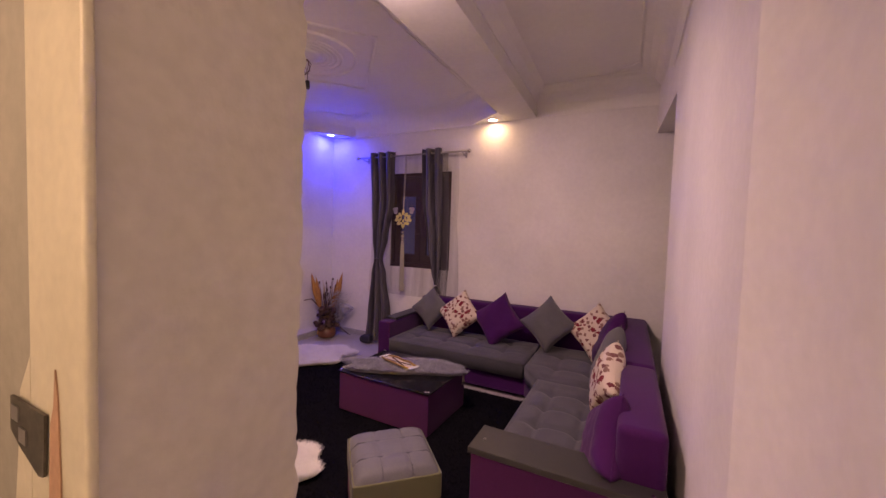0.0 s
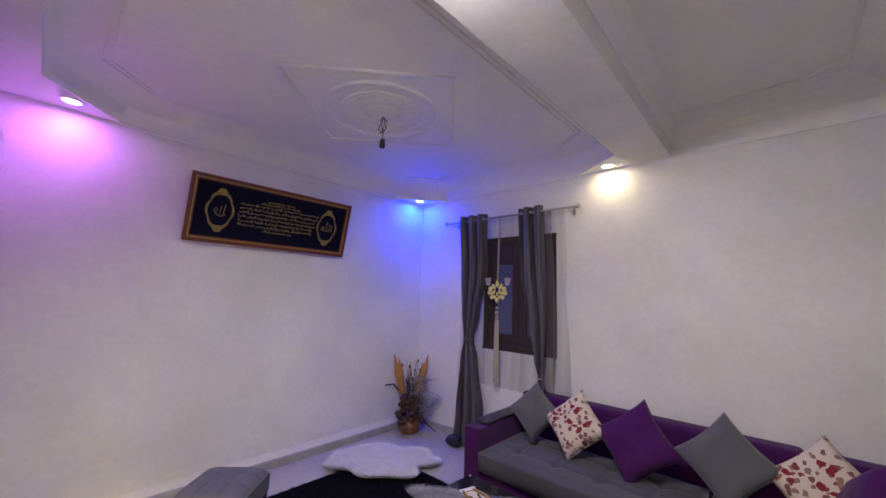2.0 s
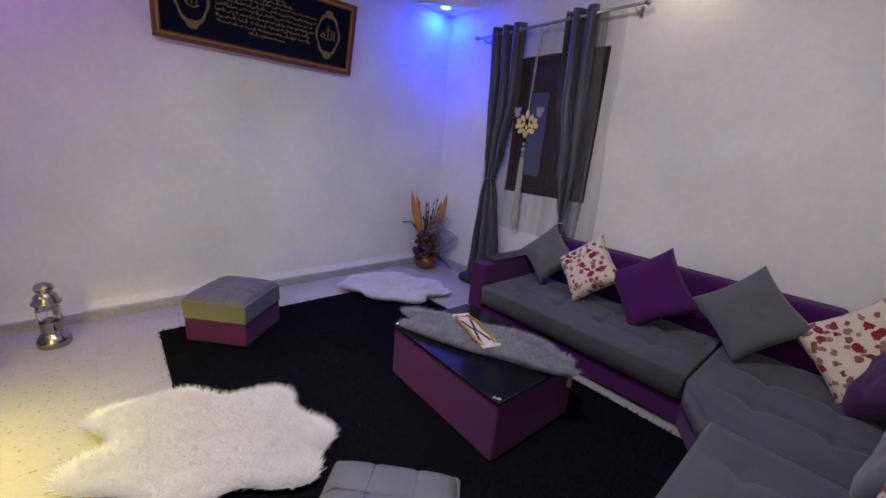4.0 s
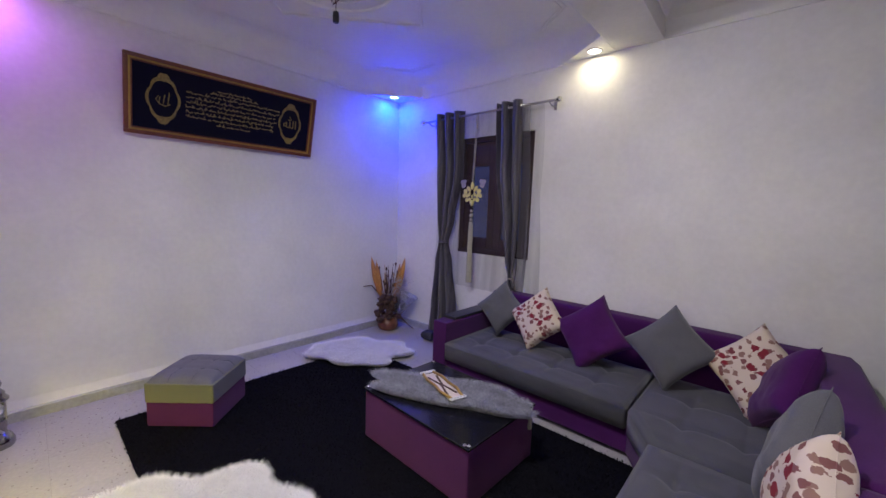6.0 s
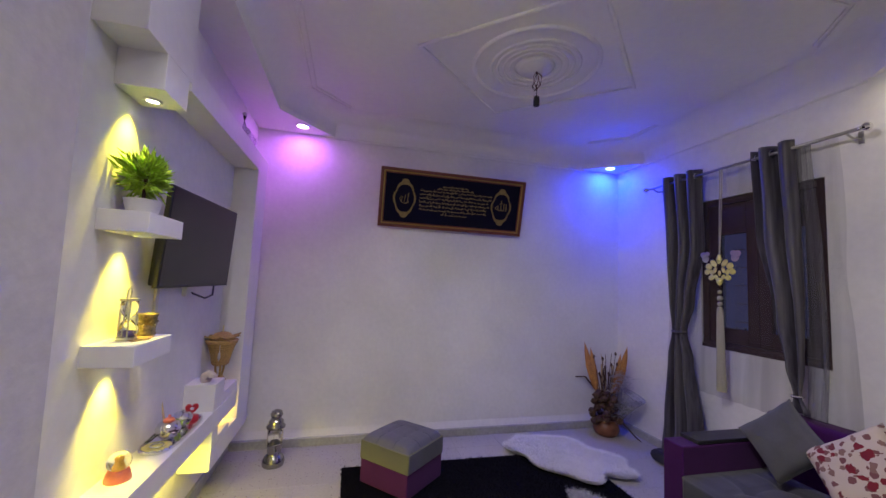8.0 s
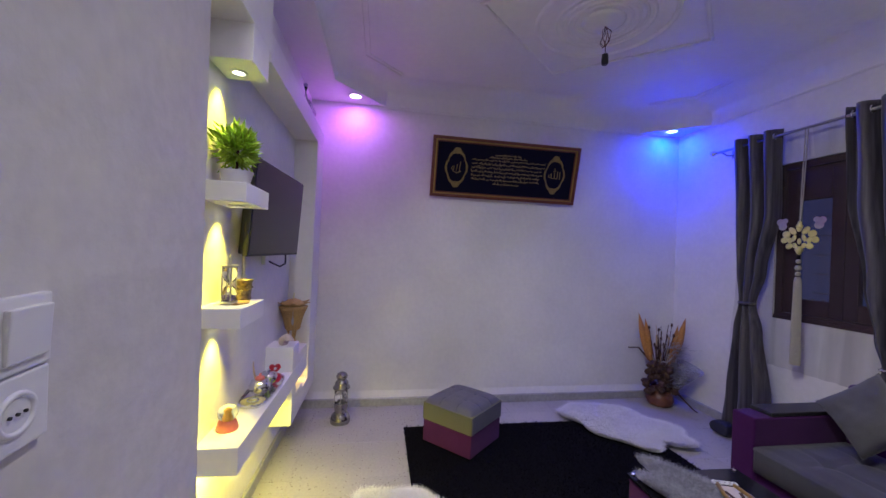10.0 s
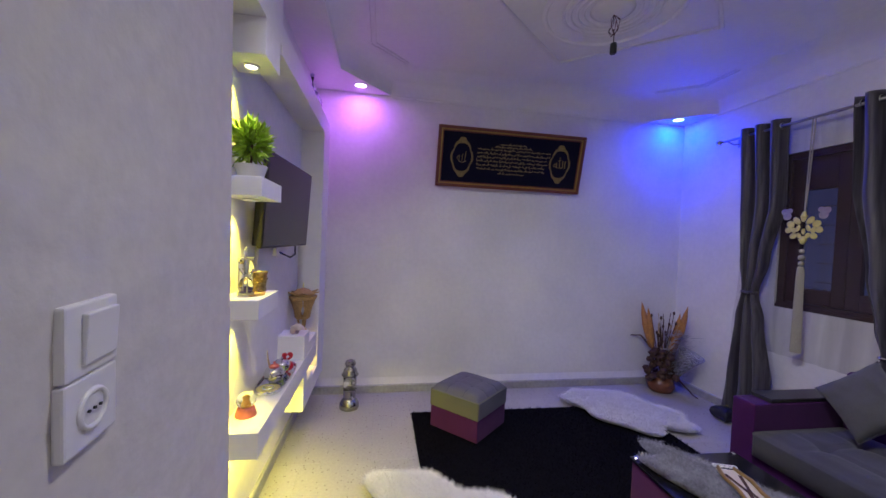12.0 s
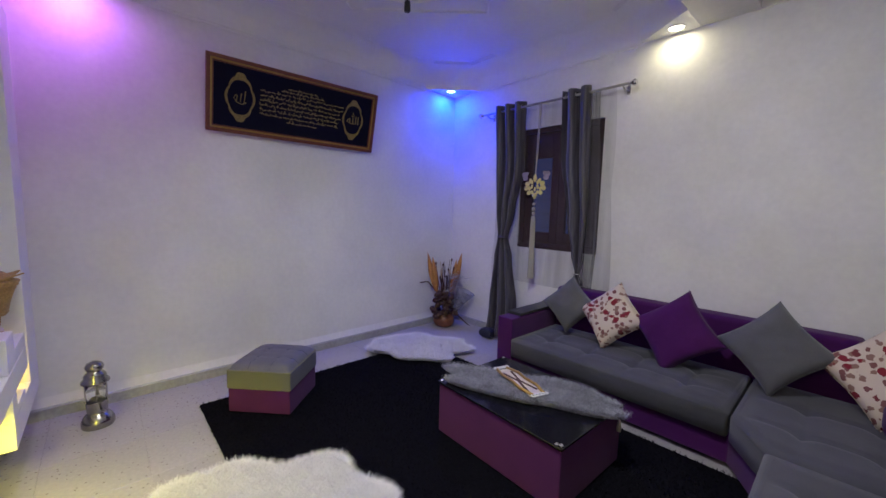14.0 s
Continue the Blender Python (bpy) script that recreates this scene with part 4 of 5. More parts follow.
# ---- framed panel ----
def framed_panel():
    ob = thing("framed_calligraphy", (W + 0.036, 2.04, 1.838), "long reddish gilt frame with gold calligraphy on navy cloth", "picture")
    ob.matrix_world = pose(W + 0.036, 2.04, 1.838, 0, 12.5, 0)
    hw, h = 0.684, 0.522
    def rim(inset, width, x0, x1, material, name):
        a, c = hw - inset, width
        for y0, y1, z0, z1 in ((-a, a, inset, inset + c), (-a, a, h - inset - c, h - inset), (-a, -a + c, inset + c, h - inset - c), (a - c, a, inset + c, h - inset - c)):
            part(name, box(x0, x1, y0, y1, z0, z1, 0.004), material, ob)
    rim(0.0, 0.026, 0.0, 0.030, FRAMEWOOD, "frame_rail")
    rim(0.026, 0.012, 0.0, 0.024, GILT, "gilt_fillet")
    rim(0.038, 0.010, 0.0, 0.019, FRAMEWOOD, "inner_fillet")
    part("cloth", box(0.004, 0.012, -hw + 0.046, hw - 0.046, 0.046, h - 0.046), NAVY, ob, "dark navy cloth")
    b = bmesh.new()
    for k in range(92):
        ring_tube(0.0042, 0.0022, 8, 5, b, (0.0245, -hw + 0.034 + k * (2 * hw - 0.068) / 91, 0.0315), "X")
        ring_tube(0.0042, 0.0022, 8, 5, b, (0.0245, -hw + 0.034 + k * (2 * hw - 0.068) / 91, h - 0.0315), "X")
    part("beading", b, GILT, ob, "dull gold beading", kind="stuff")
    rnd = random.Random(4)
    for cy in (-0.462, 0.462):
        b = bmesh.new()
        rings = []
        for k in range(96):
            a = 2 * math.pi * k / 96
            lobe = 1 + 0.13 * abs(math.cos(3 * a)) + 0.28 * max(0, abs(math.sin(a)) - 0.93) / 0.07
            hole = 0.88 + 0.05 * abs(math.cos(3 * a))
            rings.append([b.verts.new((x, cy + 0.092 * s * math.cos(a), h / 2 + 0.134 * s * math.sin(a))) for x, s in ((0.0118, hole), (0.0145, hole + 0.02), (0.0145, lobe - 0.02), (0.0118, lobe))])
        for k in range(96):
            for i in range(4):
                b.faces.new((rings[k - 1][i], rings[k][i], rings[k][(i + 1) % 4], rings[k - 1][(i + 1) % 4]))
        part("roundel", b, ROUNDEL, ob, "lobed dull gold roundel with pointed top and bottom")
        if cy > 0:
            text = bpy.data.curves.new("roundel_word", "FONT")
            text.body, text.size, text.extrude = "\ufdf2", 0.098, 0.001
            text.align_x, text.align_y = "CENTER", "CENTER"
            word = new("roundel_word", text)
            bpy.context.view_layer.update()
            me = bpy.data.meshes.new_from_object(word)
            bpy.data.objects.remove(word)
            me.materials.append(ROUNDEL)
            word = new("roundel_word", me)
            word.parent = ob
            word.matrix_local = Matrix.Translation((0.0142, cy, h / 2 - 0.004)) @ Matrix(((0, 0, 1, 0), (1, 0, 0, 0), (0, 1, 0, 0), (0, 0, 0, 1)))
            continue
        b = bmesh.new()
        for k in range(3):
            x = cy + 0.03 - 0.026 * k
            tube([(0.0145, x + 0.004, h / 2 + 0.052 - 0.02 * k), (0.0145, x, h / 2 + 0.01), (0.0145, x - 0.004, h / 2 - 0.03)], 0.0042, 5, b, 0.7)
        tube([(0.0145, cy + 0.040, h / 2 - 0.028), (0.0145, cy + 0.01, h / 2 - 0.045), (0.0145, cy - 0.025, h / 2 - 0.034), (0.0145, cy - 0.045, h / 2 - 0.005), (0.0145, cy - 0.028, h / 2 + 0.02)], 0.0045, 5, b, 0.6)
        part("flourish", b, ROUNDEL, ob, "gold pen strokes")
    rows = [(0.395, 0.12, 0.008), (0.372, 0.17, 0.012)] + [(0.345 - 0.034 * k, 0.325, 0.022) for k in range(6)] + [(0.140, 0.12, 0.008)]
    for z, half, amp in rows:
        b = bmesh.new()
        x = -half
        while x < half:
            ln = rnd.uniform(0.018, 0.055)
            pts = [(0.0145, x + ln * q / 5, z + amp * (rnd.random() - 0.5) * (1.0 if q % 2 else 0.3)) for q in range(6)]
            tube(pts, 0.0036, 4, b)
            if rnd.random() < 0.75:
                u = x + rnd.uniform(0, ln)
                tube([(0.0145, u, z - amp * 0.2), (0.0145, u + rnd.uniform(-0.004, 0.004), z + rnd.uniform(0.010, 0.020))], 0.0032, 4, b)
            if rnd.random() < 0.6:
                u = x + rnd.uniform(0, ln)
                lathe([(0.0, -0.002), (0.0025, 0.0), (0.0, 0.002)], 5, b, (0.0145, u, z + rnd.choice((-1, 1)) * rnd.uniform(0.009, 0.015)))
            x += ln + rnd.uniform(0.004, 0.012)
        part("written_line", b, SCRIPT, ob, "line of unreadable gold script")


framed_panel()

# ---- bare bulb holder under the rose ----
pendant = thing("bare_lamp_holder", (-2.247, 2.255, TOP - 0.028), "black lamp holder hanging from loose red wires", "lamp holder")
_rnd = random.Random(8)
for k in range(7):
    a = _rnd.uniform(0, 6.28)
    r = _rnd.uniform(0.015, 0.04)
    part("wire", tube([(0, 0, 0), (r * math.cos(a), r * math.sin(a), -0.03), (r * 1.2 * math.cos(a + 0.7), r * 1.2 * math.sin(a + 0.7), -0.075 - 0.02 * _rnd.random()), (0.5 * r * math.cos(a + 2), 0.5 * r * math.sin(a + 2), -0.125)], 0.0022, 6), WIRE_RED if k % 3 else BLACKPLASTIC, pendant)
part("cord", tube([(0, 0, -0.09), (0.006, 0.002, -0.13), (0.003, 0.004, -0.175)], 0.0028, 6), BLACKPLASTIC, pendant)
part("socket", lathe([(0.008, -0.17), (0.018, -0.175), (0.020, -0.20), (0.020, -0.232), (0.016, -0.238), (0.0, -0.236)], 18, at=(0.003, 0.004, 0)), BLACKPLASTIC, pendant, "black lamp socket", True)

# ---- curtains ----
ROD_Y, ROD_Z = 3.765, 2.29
rod = thing("curtain_rod", (-2.19, ROD_Y, ROD_Z), "steel curtain rod with glass knobs on wall brackets", "curtain rod")
part("pole", tube([(-0.72, 0, 0), (0.73, 0, 0)], 0.0105, 12), STEEL, rod, "", True)
for s in (-1, 1):
    knob = part("finial", lathe([(0.010, 0.0), (0.014, 0.008), (0.009, 0.014), (0.022, 0.026), (0.026, 0.040), (0.018, 0.054), (0.006, 0.060), (0.0, 0.062)], 12), CHROME, rod, "faceted glass-like knob")
    knob.matrix_local = pose(s * 0.725, 0, 0, 0, s * 90, 0)
    part("bracket", tube([(s * 0.68, N - ROD_Y, -0.02), (s * 0.68, 0.05, -0.03), (s * 0.68, 0.0, -0.012)], 0.006, 8), STEEL, rod)
    part("bracket_plate", box(s * 0.68 - 0.012, s * 0.68 + 0.012, N - ROD_Y - 0.006, N - ROD_Y - 0.001, -0.05, 0.02, 0.001), STEEL, rod)


def drape(name, keys, folds, material, label, parent_at, thick=0.004, rows=60, cols=90, depth=0.034):
    """A hanging cloth: keys are (height, centre x, half width, centre y); folds run down it and squeeze where it narrows."""
    ob = thing(name, parent_at, label, "curtain")
    b = bmesh.new()
    grid = []
    for i in range(rows + 1):
        z = keys[0][0] + (keys[-1][0] - keys[0][0]) * i / rows
        for (za, *pa), (zb, *pb) in zip(keys, keys[1:]):
            if za >= z >= zb - 1e-6:
                f = (za - z) / (za - zb)
                f = f * f * (3 - 2 * f)
                cx, hw, cy = [p + (q - p) * f for p, q in zip(pa, pb)]
                break
        row = []
        for j in range(cols + 1):
            u = 2 * j / cols - 1
            a = math.pi * folds * (u + 0.06 * math.sin(3 * z + 2 * u))
            squeeze = min(1.0, hw / 0.10)
            y = cy + depth * (0.35 + 0.65 * squeeze) * math.sin(a) + 0.006 * noise.noise(Vector((u * 4, z * 3, folds)))
            x = cx + hw * u + 0.010 * math.cos(a) * squeeze
            row.append(b.verts.new((x - parent_at[0], y - parent_at[1], z - parent_at[2])))
        grid.append(row)
    for i in range(rows):
        for j in range(cols):
            b.faces.new((grid[i][j], grid[i][j + 1], grid[i + 1][j + 1], grid[i + 1][j]))
    if thick:
        back = [[b.verts.new(v.co + Vector((0, thick, 0))) for v in row] for row in grid]
        for i in range(rows):
            for j in range(cols):
                b.faces.new((back[i][j], back[i + 1][j], back[i + 1][j + 1], back[i][j + 1]))
            for j in (0, cols):
                b.faces.new((grid[i][j], grid[i + 1][j], back[i + 1][j], back[i][j]))
        for i in (0, rows):
            for j in range(cols):
                b.faces.new((grid[i][j], grid[i][j + 1], back[i][j + 1], back[i][j]))
    part("cloth", b, material, ob, "", True)
    return ob


left = drape("curtain", [(2.345, -2.57, 0.165, ROD_Y), (1.75, -2.545, 0.15, ROD_Y), (1.30, -2.575, 0.090, ROD_Y - 0.01), (1.05, -2.58, 0.048, ROD_Y - 0.03), (0.85, -2.565, 0.085, ROD_Y - 0.035), (0.35, -2.545, 0.15, ROD_Y - 0.035), (0.03, -2.555, 0.16, ROD_Y - 0.05)], 2.6, CURTAIN, "grey satin curtain tied back, its hem gathered on the floor", (-2.58, ROD_Y, 0.0))
part("tie_band", ring_tube(0.050, 0.010, 20, 8, at=(0.0, -0.03, 1.05)), CURTAIN, left, "tie-back band", True)
part("hem", cushion_mesh(0.17, 0.12, 0.10, 14, 12, 0.2), mat("dark_curtain_hem", (0.02, 0.02, 0.035), 0.5, vary=0.1, scale=90), left, "dark hem bunched on the floor", True, pose(-0.09, -0.10, 0.052))
right = drape("curtain", [(2.345, -1.90, 0.125, ROD_Y), (1.80, -1.885, 0.125, ROD_Y), (1.25, -1.835, 0.09, ROD_Y), (0.95, -1.80, 0.055, ROD_Y - 0.01), (0.79, -1.775, 0.022, ROD_Y - 0.03), (0.70, -1.76, 0.05, ROD_Y - 0.035)], 2.0, CURTAIN, "grey satin curtain tied low behind the sofa cushion", (-1.9, ROD_Y, 0.69))
part("tie_band", ring_tube(0.024, 0.009, 18, 8, at=(0.125, -0.03, 0.10)), CHROME, right, "bright tie-back ring", True)
for ob, xs in ((left, (-0.12, -0.02, 0.08, 0.14)), (right, (-0.08, 0.01, 0.09))):
    for x in xs:
        part("eyelet", ring_tube(0.021, 0.0045, 20, 6, at=(x, 0, ROD_Z - ob.matrix_world.translation.z), axis="X"), CHROME, ob, "chrome eyelet", True)
voile = drape("sheer_curtain", [(2.30, -2.17, 0.60, ROD_Y + 0.055), (1.2, -2.15, 0.60, ROD_Y + 0.05), (0.62, -2.15, 0.62, ROD_Y + 0.045)], 13.0, SHEER, "thin grey see-through voile over the window", (-2.17, ROD_Y + 0.05, 0.62), 0.0, 40, 200, 0.012)
voile.children[0].visible_shadow = False
bunch = drape("sheer_curtain", [(2.29, -1.735, 0.045, ROD_Y + 0.03), (1.6, -1.715, 0.062, ROD_Y + 0.035), (1.0, -1.70, 0.050, ROD_Y + 0.035), (0.64, -1.71, 0.045, ROD_Y + 0.03)], 3.0, GATHERED, "gathered edge of grey see-through voile beside the curtain", (-1.72, ROD_Y + 0.03, 0.64), 0.0, 40, 60, 0.010)
bunch.children[0].visible_shadow = False

hanger = thing("hanging_ornament", (-2.235, 3.735, 1.545), "pale gold filigree ornament with beige tassel on the curtain rod", "ornament")
_b = tube([(-0.006, 0.028, 0.745), (-0.004, 0.01, 0.3), (0.0, 0.0, 0.09)], 0.004, 6)
tube([(0.010, 0.028, 0.745), (0.008, 0.01, 0.3), (0.002, 0.0, 0.09)], 0.004, 6, _b)
part("ribbon", _b, BEIGE, hanger)
for x, z, ln, wd, turn in ((0.0, 0.040, 0.062, 0.036, 90), (0.034, 0.022, 0.058, 0.036, 48), (0.066, 0.006, 0.050, 0.044, 20), (0.078, -0.022, 0.044, 0.040, -30), (0.050, -0.024, 0.040, 0.030, 70), (0.026, -0.014, 0.046, 0.026, -70), (0.052, -0.052, 0.044, 0.038, -20), (0.022, -0.050, 0.040, 0.028, 60), (0.0, -0.030, 0.040, 0.024, 90), (0.0, -0.066, 0.036, 0.032, 90)):
    for s in (1, -1) if x else (1,):
        b2 = lathe([(0.0, -0.0025), (0.8, -0.002), (1.0, 0.0), (0.8, 0.002), (0.0, 0.003)], 14)
        bmesh.ops.transform(b2, matrix=pose(s * x * 1.2, -0.003 * (ln > 0.045), z * 1.4 + 0.012, 90) @ pose(0, 0, 0, 0, 0, turn if s > 0 else 180 - turn) @ Matrix.Diagonal((ln * 0.55, wd * 0.55, 1, 1)), verts=b2.verts)
        part("leaf", b2, GREENGOLD, hanger, "", True)
for s in (-1, 1):
    _b = bmesh.new()
    for (x, z, rad) in ((0.092, 0.070, 0.024), (0.106, 0.098, 0.021), (0.080, 0.104, 0.017)):
        b2 = lathe([(0.0, -0.004), (rad, 0.0), (0.0, 0.004)], 12)
        bmesh.ops.transform(b2, matrix=pose(s * x, 0.004, z, 90), verts=b2.verts)
        merge(_b, b2)
    part("wing", _b, SILVER, hanger, "silver side scroll").scale = (1.2, 1.0, 1.1)
part("crown", lathe([(0.014, 0.06), (0.020, 0.075), (0.008, 0.09), (0.012, 0.10), (0.0, 0.112)], 12), GREENGOLD, hanger, "", True)
part("drop", lathe([(0.012, -0.07), (0.024, -0.085), (0.010, -0.115), (0.0, -0.12)][::-1], 12), GREENGOLD, hanger, "", True)
for z, r in ((-0.165, 0.016), (-0.21, 0.021), (-0.25, 0.018)):
    part("bead", lathe([(0.0, -r), (r * 0.7, -r * 0.7), (r, 0), (r * 0.7, r * 0.7), (0.0, r)], 14, at=(0, 0, z)), BEIGE, hanger, "beige bead", True)
_b = lathe([(0.014, -0.27), (0.020, -0.29), (0.022, -0.32)], 16)
for k in range(40):
    a = 2 * math.pi * k / 40
    tube([(0.019 * math.cos(a), 0.019 * math.sin(a), -0.30), (0.024 * math.cos(a), 0.024 * math.sin(a), -0.6), (0.028 * math.cos(a), 0.028 * math.sin(a), -0.86)], 0.0028, 4, _b)
part("tassel", _b, BEIGE, hanger, "long beige tassel")

# ---- television ----
tv = thing("television", (-2.255, 0.400, 1.507), "flat black television switched off, on a wall arm", "television")
tv.matrix_world = pose(-2.255, 0.400, 1.507, -3.0, 0, -4.0)
casing = part("panel", box(-0.365, 0.365, -0.006, 0.016, -0.222, 0.222, 0.004), BLACKPLASTIC, tv, "black casing")
part("screen", box(-0.357, 0.357, 0.0165, 0.0185, -0.210, 0.216, 0.0006), SCREEN, casing, "dark glossy screen")
part("housing", box(-0.27, 0.335, -0.040, -0.007, -0.215, 0.03, 0.010), BLACKPLASTIC, tv)
part("wall_arm", box(-0.06, 0.06, -0.072, -0.041, -0.08, 0.08, 0.003), BLACKPLASTIC, tv)
cable = thing("tv_cable", (-2.50, S, 1.26), "black cable looping under the television into a wall socket", "cable")
part("cord", tube([(0.16, 0.004, 0.0), (0.12, 0.03, -0.02), (0.05, 0.06, -0.045), (-0.03, 0.07, -0.03), (-0.07, 0.06, 0.015), (-0.06, 0.05, 0.05)], 0.005, 8), BLACKPLASTIC, cable, "", True)
part("plug", box(0.12, 0.20, 0.0, 0.022, -0.03, 0.045, 0.004), WHITEPLASTIC, cable, "white wall plug")
strip = thing("cable_cover", (-2.03, S, 1.15), "pale plastic strip hanging below the television", "cable cover")
part("strip", box(-0.012, 0.012, 0.0, 0.012, 0.0, 0.14, 0.003), CREAM, strip)

# ---- things on the shelves ----
plant = thing("potted_plant", (-1.685, 0.395, 1.562), "bright green bushy artificial plant in a white pot", "plant")
part("pot", lathe([(0.042, 0.0), (0.046, 0.004), (0.058, 0.050), (0.060, 0.054), (0.052, 0.054), (0.048, 0.04), (0.0, 0.038)], 28), POT, plant, "white round pot", True)
_rnd = random.Random(11)
_v, _f = [], []
for k in range(760):
    d = Vector((_rnd.gauss(0, 1), _rnd.gauss(0, 1), _rnd.gauss(0.35, 0.9))).normalized()
    r = _rnd.uniform(0.02, 0.085) * (0.86 + 0.55 * noise.noise(d * 2.2))
    root = Vector((0, 0, 0.135)) + Vector((d.x * r, d.y * r * 0.8, d.z * r))
    if root.z < 0.045:
        continue
    ln, wd = _rnd.uniform(0.026, 0.056), _rnd.uniform(0.004, 0.008)
    tip = (d + Vector((_rnd.uniform(-0.5, 0.5), _rnd.uniform(-0.5, 0.5), _rnd.uniform(-0.2, 0.6)))).normalized()
    side = tip.cross(Vector((_rnd.uniform(-1, 1), _rnd.uniform(-1, 1), 1))).normalized()
    i = len(_v)
    mid = root + tip * ln * 0.45
    up = tip.cross(side) * 0.003
    _v += [root, mid + side * wd + up, root + tip * ln, mid - side * wd + up, mid - up]
    _f += [(i, i + 1, i + 4), (i + 1, i + 2, i + 4), (i + 2, i + 3, i + 4), (i + 3, i, i + 4)]
_me = bpy.data.meshes.new("foliage")
_me.from_pydata([tuple(v) for v in _v], [], _f)
_me.materials.append(LEAF)
_o = new("foliage", _me)
_o.parent = plant
tagged(_o, "dense pointed green leaves", kind="stuff")
part("stem", tube([(0, 0, 0.04), (0.004, 0, 0.10), (0, 0.003, 0.18)], 0.006, 8), LEAFSTEM, plant)

glassware = thing("hourglass", (-1.695, 0.385, 1.108), "small hourglass in a wire stand with violet sand", "hourglass")
part("bulb_glass", lathe([(0.024, 0.012), (0.026, 0.04), (0.018, 0.062), (0.005, 0.075), (0.018, 0.088), (0.026, 0.11), (0.024, 0.136)], 20), GLASS, glassware, "clear glass bulbs", True)
part("sand", lathe([(0.0, 0.013), (0.022, 0.014), (0.023, 0.03), (0.0, 0.036)], 18), SAND, glassware, "violet sand", True)
for z in (0.004, 0.138):
    part("plate", lathe([(0.030, z), (0.030, z + 0.007)], 20), BRIGHTMETAL, glassware)
for k in range(3):
    a = 2.1 * k + 0.5
    part("post", tube([(0.027 * math.cos(a), 0.027 * math.sin(a), 0.0), (0.027 * math.cos(a), 0.027 * math.sin(a), 0.14)], 0.003, 6), BRIGHTMETAL, glassware)
part("hook", tube([(0.0, 0.0, 0.145), (-0.006, 0.0, 0.17), (0.004, 0.0, 0.186), (0.018, 0.0, 0.178), (0.022, 0.0, 0.160), (0.024, 0, 0.10), (0.03, 0, 0.02)], 0.0025, 6), BRIGHTMETAL, glassware)
glassware.scale = (1.02, 1.02, 1.02)
cup = thing("metal_cup", (-1.79, 0.405, 1.113), "small embossed gold-coloured metal cup", "cup")
part("body", lathe([(0.026, 0.0), (0.028, 0.004), (0.025, 0.012), (0.027, 0.06), (0.031, 0.072), (0.033, 0.075), (0.029, 0.074), (0.024, 0.01), (0.0, 0.008)], 24), EMBOSSED, cup, "", True)
for k in range(10):
    a = 2 * math.pi * k / 10
    part("boss", lathe([(0.0, -0.006), (0.006, 0.0), (0.0, 0.006)], 8, at=(0.027 * math.cos(a), 0.027 * math.sin(a), 0.035 + 0.012 * (k % 2))), EMBOSSED, cup)
cup.scale = (1.08, 1.08, 1.08)
mat_ob = thing("coaster", (-1.745, 0.40, 1.108), "thin brown leaf-shaped coaster under the cup", "coaster", turn=20)
part("sheet", prism([(x * 0.09, y * 0.05) for x, y in ((-1, 0), (-0.5, -0.7), (0.3, -0.9), (1, -0.2), (0.6, 0.7), (-0.3, 0.9))], 0.0, 0.004), WICKER, mat_ob)

globe = thing("snow_globe", (-1.765, 0.375, 0.594), "small glass globe on a salmon pink base", "ornament")
part("base", lathe([(0.046, 0.0), (0.048, 0.006), (0.042, 0.03), (0.036, 0.046), (0.0, 0.048)], 24), SALMON, globe, "salmon pink base", True)
part("globe", lathe([(0.030, 0.046), (0.042, 0.062), (0.044, 0.078), (0.036, 0.100), (0.020, 0.112), (0.0, 0.115)], 24), GLASS, globe, "clear glass dome", True)
globe.scale = (0.86, 0.86, 0.86)
part("figure", lathe([(0.014, 0.048), (0.016, 0.06), (0.010, 0.075), (0.013, 0.085), (0.0, 0.096)], 12), AMBER, globe, "amber coloured core", True)

tray = thing("silver_tray", (-2.17, 0.392, 0.594), "oblong silver tray with twisted handles", "tray")
_b = prism([(0.22 * (abs(math.cos(a)) ** 0.6) * (1 if math.cos(a) > 0 else -1), 0.068 * (abs(math.sin(a)) ** 0.6) * (1 if math.sin(a) > 0 else -1)) for a in [2 * math.pi * k / 40 for k in range(40)]], 0.0, 0.006)
part("dish", _b, CHROME, tray, "polished dish")
_pts = [(0.22 * (abs(math.cos(a)) ** 0.6) * (1 if math.cos(a) > 0 else -1), 0.068 * (abs(math.sin(a)) ** 0.6) * (1 if math.sin(a) > 0 else -1), 0.012 + 0.002 * math.sin(24 * a)) for a in [2 * math.pi * k / 120 for k in range(121)]]
part("rim", tube(_pts, 0.005, 6), CHROME, tray, "twisted rim")
teapot = thing("silver_teapot", (-2.10, 0.395, 0.6005), "small polished silver teapot on the tray", "teapot")
part("body", lathe([(0.022, 0.0), (0.026, 0.006), (0.046, 0.03), (0.050, 0.05), (0.040, 0.072), (0.022, 0.080), (0.0, 0.081)], 24), CHROME, teapot, "", True)
part("lid", lathe([(0.024, 0.080), (0.018, 0.092), (0.005, 0.096), (0.007, 0.104), (0.0, 0.110)], 18), SALMON, teapot, "coppery lid", True)
part("spout", tube([(0.044, 0.0, 0.04), (0.066, 0.0, 0.055), (0.076, 0.0, 0.085)], 0.008, 8, taper=0.55), CHROME, teapot, "", True)
part("handle", tube([(-0.044, 0, 0.066), (-0.072, 0, 0.066), (-0.078, 0, 0.04), (-0.046, 0, 0.028)], 0.004, 8), CHROME, teapot, "", True)
bowl = thing("silver_bowl", (-2.245, 0.395, 0.6005), "polished silver sugar bowl on the tray", "bowl")
